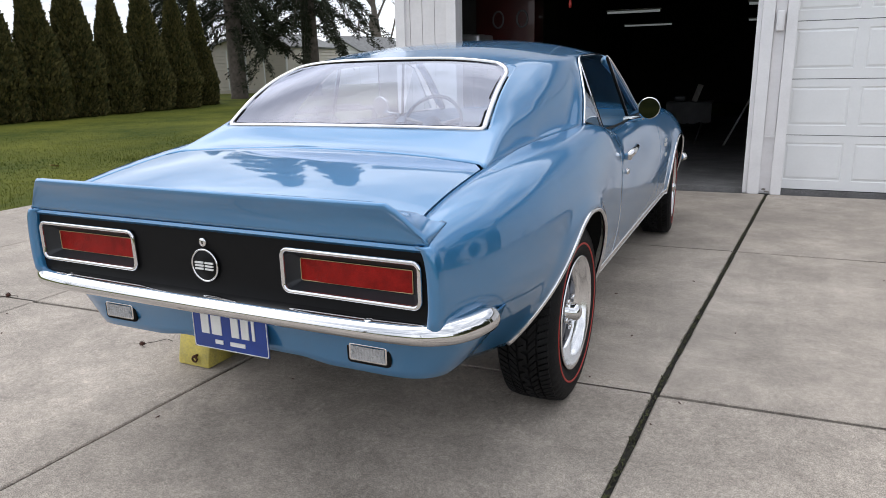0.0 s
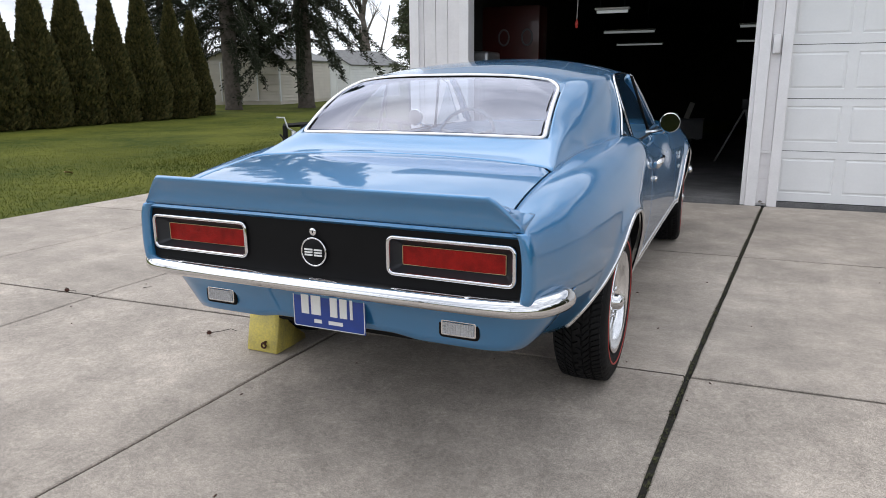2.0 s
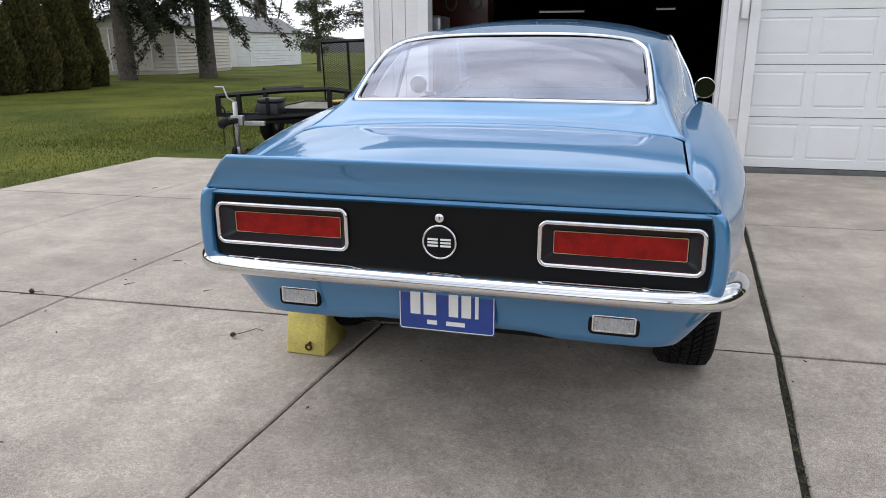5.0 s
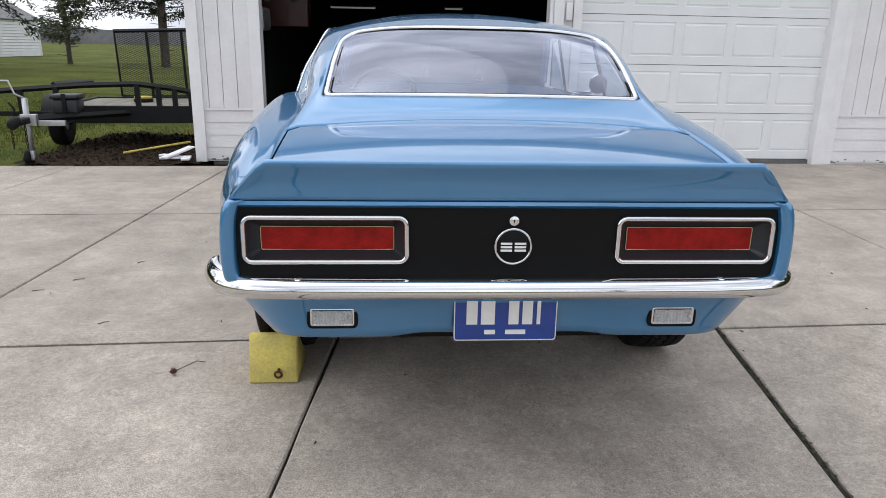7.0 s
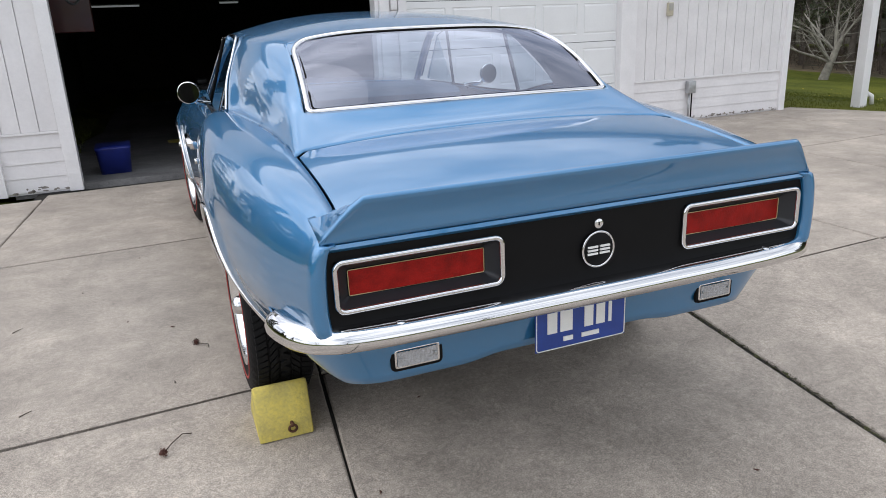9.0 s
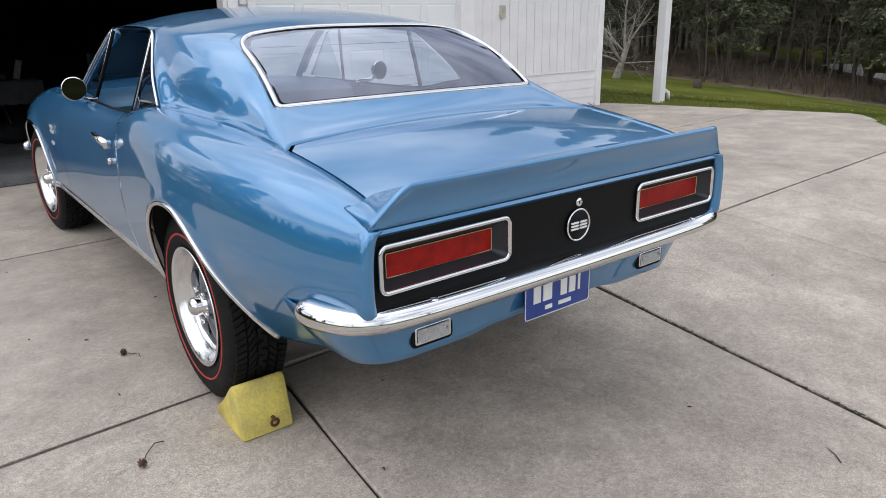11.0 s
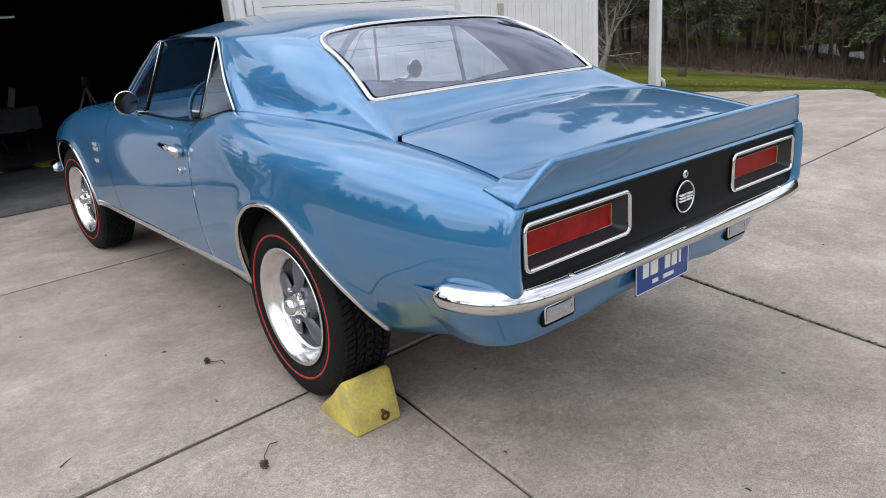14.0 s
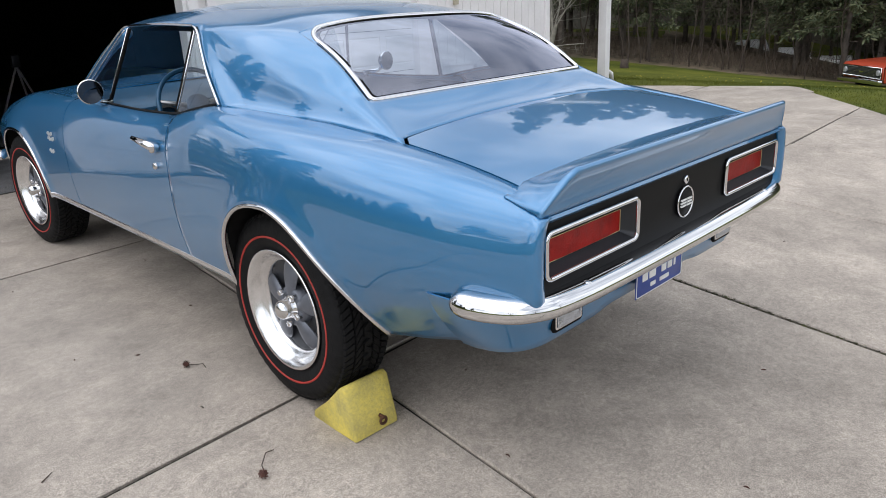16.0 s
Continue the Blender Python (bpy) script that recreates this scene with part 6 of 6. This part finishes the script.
for k in range(90):
    s = k / 89
    x, y = 33 + 16 * s, 42 - 62 * s
    rows.append([(x, y, -3), (x, y, 3.5), (x + 0.6 * noise.noise(Vector((k, 0, 0))), y, 9 + 2.5 * noise.noise(Vector((k * 0.35, 5, 0))) + 1.5 * noise.noise(Vector((k * 1.3, 1, 0))))])
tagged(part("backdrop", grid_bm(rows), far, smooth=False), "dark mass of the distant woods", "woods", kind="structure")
rows = []
for k in range(200):
    a = radians(95 + 190 * k / 199)
    d = 95
    rows.append([(d * math.cos(a), d * math.sin(a), -2), (d * math.cos(a), d * math.sin(a), 2.3 + 0.7 * noise.noise(Vector((k * 0.2, 7, 0))) + 1.3 * noise.noise(Vector((k * 1.9, 3, 0))))])
# the pale grey base colour paints in the haze of distance
tagged(part("far_treeline", grid_bm(rows), mat("haze_grey_woods", (0.20, 0.20, 0.21), 0.95, 0, 0.3, 0.3), smooth=False), "line of trees on the horizon, haze painted into their grey", "woods", kind="structure")
rows = []
for k in range(60):
    s = k / 59
    x, y = 16.2 + 8.3 * s + 3.0 * (s - 0.5), 21.0 - 27.0 * s
    rows.append([(x + d * 0.82 + 0.5 * noise.noise(Vector((k * 0.6, d, 4))), y + d * 0.57, ground_z(x + d * 0.82, y + d * 0.57) + (0.02 if d > -0.3 else -0.03) + 0.02 * noise.noise(Vector((k, d, 2)))) for d in (-0.7, -0.2, 0.8, 2, 4, 7, 11, 16)])
tagged(part("leaf_litter", grid_bm(rows), mat("brown_leaf_litter", (0.12, 0.085, 0.055), 0.95, 0, 0.5, 2.5, 0.8, 20, second=(0.05, 0.048, 0.022))), "brown leaf litter on the ground under the woods", "leaf litter", kind="structure")


def parked_car(x, y, turn, ln):
    """A small far-off white car seen between the trunks."""
    c = thing("parked_car", "white car parked far behind the woods", "car", (x, y, ground_z(x, y) - 1.12), turn, "cars beyond the woods")
    body = [(-0.5, 0.35), (-0.5, 0.78), (-0.30, 0.88), (-0.18, 1.36), (0.16, 1.38), (0.28, 0.92), (0.48, 0.82), (0.5, 0.35)]
    bm = grid_bm([[(a * ln, sx * (0.85 if z < 1 else 0.68), z) for a, z in body] for sx in (-1, -0.9, 0.9, 1)])
    part("car_body", bm, SHED_WHITE, c, thick=0.03)
    for sx in (-1, 1):
        bm = bmesh.new()
        bm.faces.new([bm.verts.new((a * ln, sx * w, z)) for a, z, w in ((-0.27, 0.93, 0.87), (0.25, 0.96, 0.87), (0.15, 1.31, 0.75), (-0.17, 1.30, 0.75))])
        part("side_window", bm, BLACK_PANEL, c, smooth=False)
        for a in (-0.31, 0.31):
            part("car_wheel", cyl_bm((a * ln, sx * 0.8, 0.31), (0, 1, 0), 0.31, 0.2, 18), RUBBER, c)


parked_car(33.2, 16.0, 24, 4.4)
parked_car(34.0, 14.2, 20, 4.2)
parked_car(34.6, 12.4, 16, 4.4)
stump = thing("tree_stump", "short dark cut stump on the lawn", "stump", (14.7, 11.9, ground_z(14.7, 11.9)))
part("stump_body", tube_bm([(0, 0, -0.1), (0, 0, 0.06), (0.02, 0, 0.25), (0.02, 0, 0.265)], [0.16, 0.12, 0.11, 0.02], 14), TWIG_BARK, stump)


# ---- sheds ----
def shed(name, corner, front, side, wf, ls, hw, hr, siding, label):
    c, f, s = Vector(corner), Vector(front).normalized(), Vector(side).normalized()
    t = thing(name, label, "shed")
    up = Vector((0, 0, 1))
    P = lambda a, b, z: c + f * a + s * b + up * z
    wall = bmesh.new()
    v = [wall.verts.new(P(a, b, z)) for a, b, z in ((0, 0, -0.4), (wf, 0, -0.4), (wf, ls, -0.4), (0, ls, -0.4), (0, 0, hw), (wf, 0, hw), (wf, ls, hw), (0, ls, hw), (wf / 2, 0, hr), (wf / 2, ls, hr))]
    for q in ((0, 1, 5, 8, 4), (3, 2, 6, 9, 7), (0, 3, 7, 4), (1, 2, 6, 5)):
        wall.faces.new([v[i] for i in q])
    w = part("wall", wall, siding, t, smooth=False)
    n = int(hw / 0.14)
    fn, sn = s * -1, f * -1
    for k in range(n):
        z = 0.02 + k * 0.14
        for (a0, b0, a1, b1, nn) in ((0, 0, wf, 0, fn), (0, 0, 0, ls, sn)):
            bm = bmesh.new()
            q = [P(a0, b0, z) + nn * 0.055, P(a1, b1, z) + nn * 0.055, P(a1, b1, z + 0.122) + nn * 0.020, P(a0, b0, z + 0.122) + nn * 0.020, P(a0, b0, z) + nn * 0.002, P(a1, b1, z) + nn * 0.002]
            vv = [bm.verts.new(p) for p in q]
            bm.faces.new(vv[:4])
            bm.faces.new((vv[0], vv[4], vv[5], vv[1]))
            part("siding_strip", bm, siding, w, smooth=False)
    rb = bmesh.new()
    o = 0.15
    for a0, a1, z0, z1 in ((-o, wf / 2, hw - 0.06, hr + 0.02), (wf + o, wf / 2, hw - 0.06, hr + 0.02)):
        q = [rb.verts.new(P(a, b, z)) for a, b, z in ((a0, -o, z0), (a1, -o, z1), (a1, ls + o, z1), (a0, ls + o, z0))]
        rb.faces.new(q)
    part("roof", rb, SHINGLE, t, smooth=False, thick=0.08)
    for a0 in (wf * 0.29, wf * 0.54):
        bm = bmesh.new()
        q = [P(a0 + 0.02, 0, 0.05) + fn * 0.070, P(a0 + wf * 0.25 - 0.02, 0, 0.05) + fn * 0.070, P(a0 + wf * 0.25 - 0.02, 0, hw * 0.9) + fn * 0.070, P(a0 + 0.02, 0, hw * 0.9) + fn * 0.070]
        bm.faces.new([bm.verts.new(p) for p in q])
        part("shed_door", bm, SHED_WHITE if siding is SHED_WHITE else siding, t, smooth=False, thick=0.02)
        part("door_trim", tube_bm([q[0], q[1], q[2], q[3]], 0.035, 4, True), SHED_WHITE, t, smooth=False)
    for a0, b0 in ((0, 0), (wf, 0), (0, ls)):
        part("corner_trim", tube_bm([P(a0, b0, 0), P(a0, b0, hw)], 0.06, 4), SHED_WHITE, t, smooth=False)
    return t


shed("garden_shed", (-19.44, 24.9, 0.33), (-0.777, -0.63, 0), (-0.13, 0.99, 0), 3.0, 4.9, 1.80, 2.35, SHED_SIDING, "cream vinyl-sided garden shed with white double doors and grey roof")
shed("white_shed", (-21.65, 34.2, 0.22), (-0.85, -0.53, 0), (0.09, 0.995, 0), 2.4, 4.9, 1.85, 2.6, SHED_WHITE, "white-sided small shed with grey roof behind the trees")

# ---- old pickup on the far lawn ----
truck = thing("pickup_truck", "old orange-red pickup with chrome grille parked on the lawn", "truck")
truck.matrix_world = pose(18.35, 6.66, -1.70, 0, 0, -129) @ Matrix.Diagonal((0.88, 0.88, 0.88, 1))
S = lambda x, y, z: (x, y, z)
rows = [[(sx * w, y, z) for sx in np.linspace(-1, 1, 9)] for y, z, w in ((-0.02, 0.66, 0.92), (-0.05, 1.00, 0.94), (0.0, 1.06, 0.95), (0.5, 1.10, 0.95), (1.4, 1.14, 0.95))]
part("hood", grid_bm(rows), TRUCK_RED, truck, thick=0.02)
for sx in (-1, 1):
    part("fender", box_bm(min(sx * 0.90, sx * 0.98), max(sx * 0.90, sx * 0.98), 0.0, 4.6, 0.55, 1.02, 0.03), TRUCK_RED, truck)
    w = part("truck_wheel", lathe_bm([(0.2, -0.1), (0.33, -0.1), (0.36, -0.07), (0.36, 0.07), (0.33, 0.1), (0.2, 0.1), (0.001, 0.08)], 28), RUBBER, truck)
    w.matrix_local = pose(sx * 0.82, 0.75, 0.36)
    part("headlamp", cyl_bm((sx * 0.77, -0.09, 0.85), (0, -1, 0), 0.085, 0.05, 20), CLEAR_LENS, truck, "round headlamp")
    part("cab_pillar", tube_bm([(sx * 0.88, 1.42, 1.14), (sx * 0.72, 1.75, 1.68)], 0.05, 8), TRUCK_RED, truck)
part("cab_roof", box_bm(-0.76, 0.76, 1.7, 2.8, 1.66, 1.74, 0.04), TRUCK_RED, truck)
bm = bmesh.new()
bm.faces.new([bm.verts.new(p) for p in ((-0.86, 1.42, 1.14), (0.86, 1.42, 1.14), (0.72, 1.75, 1.67), (-0.72, 1.75, 1.67))])
part("windscreen", bm, GLASS, truck, smooth=False)
part("cab", box_bm(-0.9, 0.9, 2.2, 4.6, 0.6, 1.14, 0.03), TRUCK_RED, truck)
part("grille", box_bm(-0.88, 0.88, -0.07, -0.04, 0.70, 0.98, 0.01), CHARCOAL, truck)
for k in range(7):
    z = 0.72 + 0.04 * k
    part("grille_bar", box_bm(-0.66, 0.66, -0.085, -0.065, z, z + 0.005), ALUMINIUM, truck, smooth=False)
part("grille_frame", tube_bm([(-0.88, -0.075, 0.69), (0.88, -0.075, 0.69), (0.88, -0.075, 0.99), (-0.88, -0.075, 0.99)], 0.022, 6, True), CHROME, truck)
part("grille_mark", box_bm(-0.09, 0.09, -0.10, -0.085, 0.82, 0.86), CHROME, truck, smooth=False)
part("front_bumper", box_bm(-0.98, 0.98, -0.20, -0.06, 0.50, 0.64, 0.03), CHROME, truck)
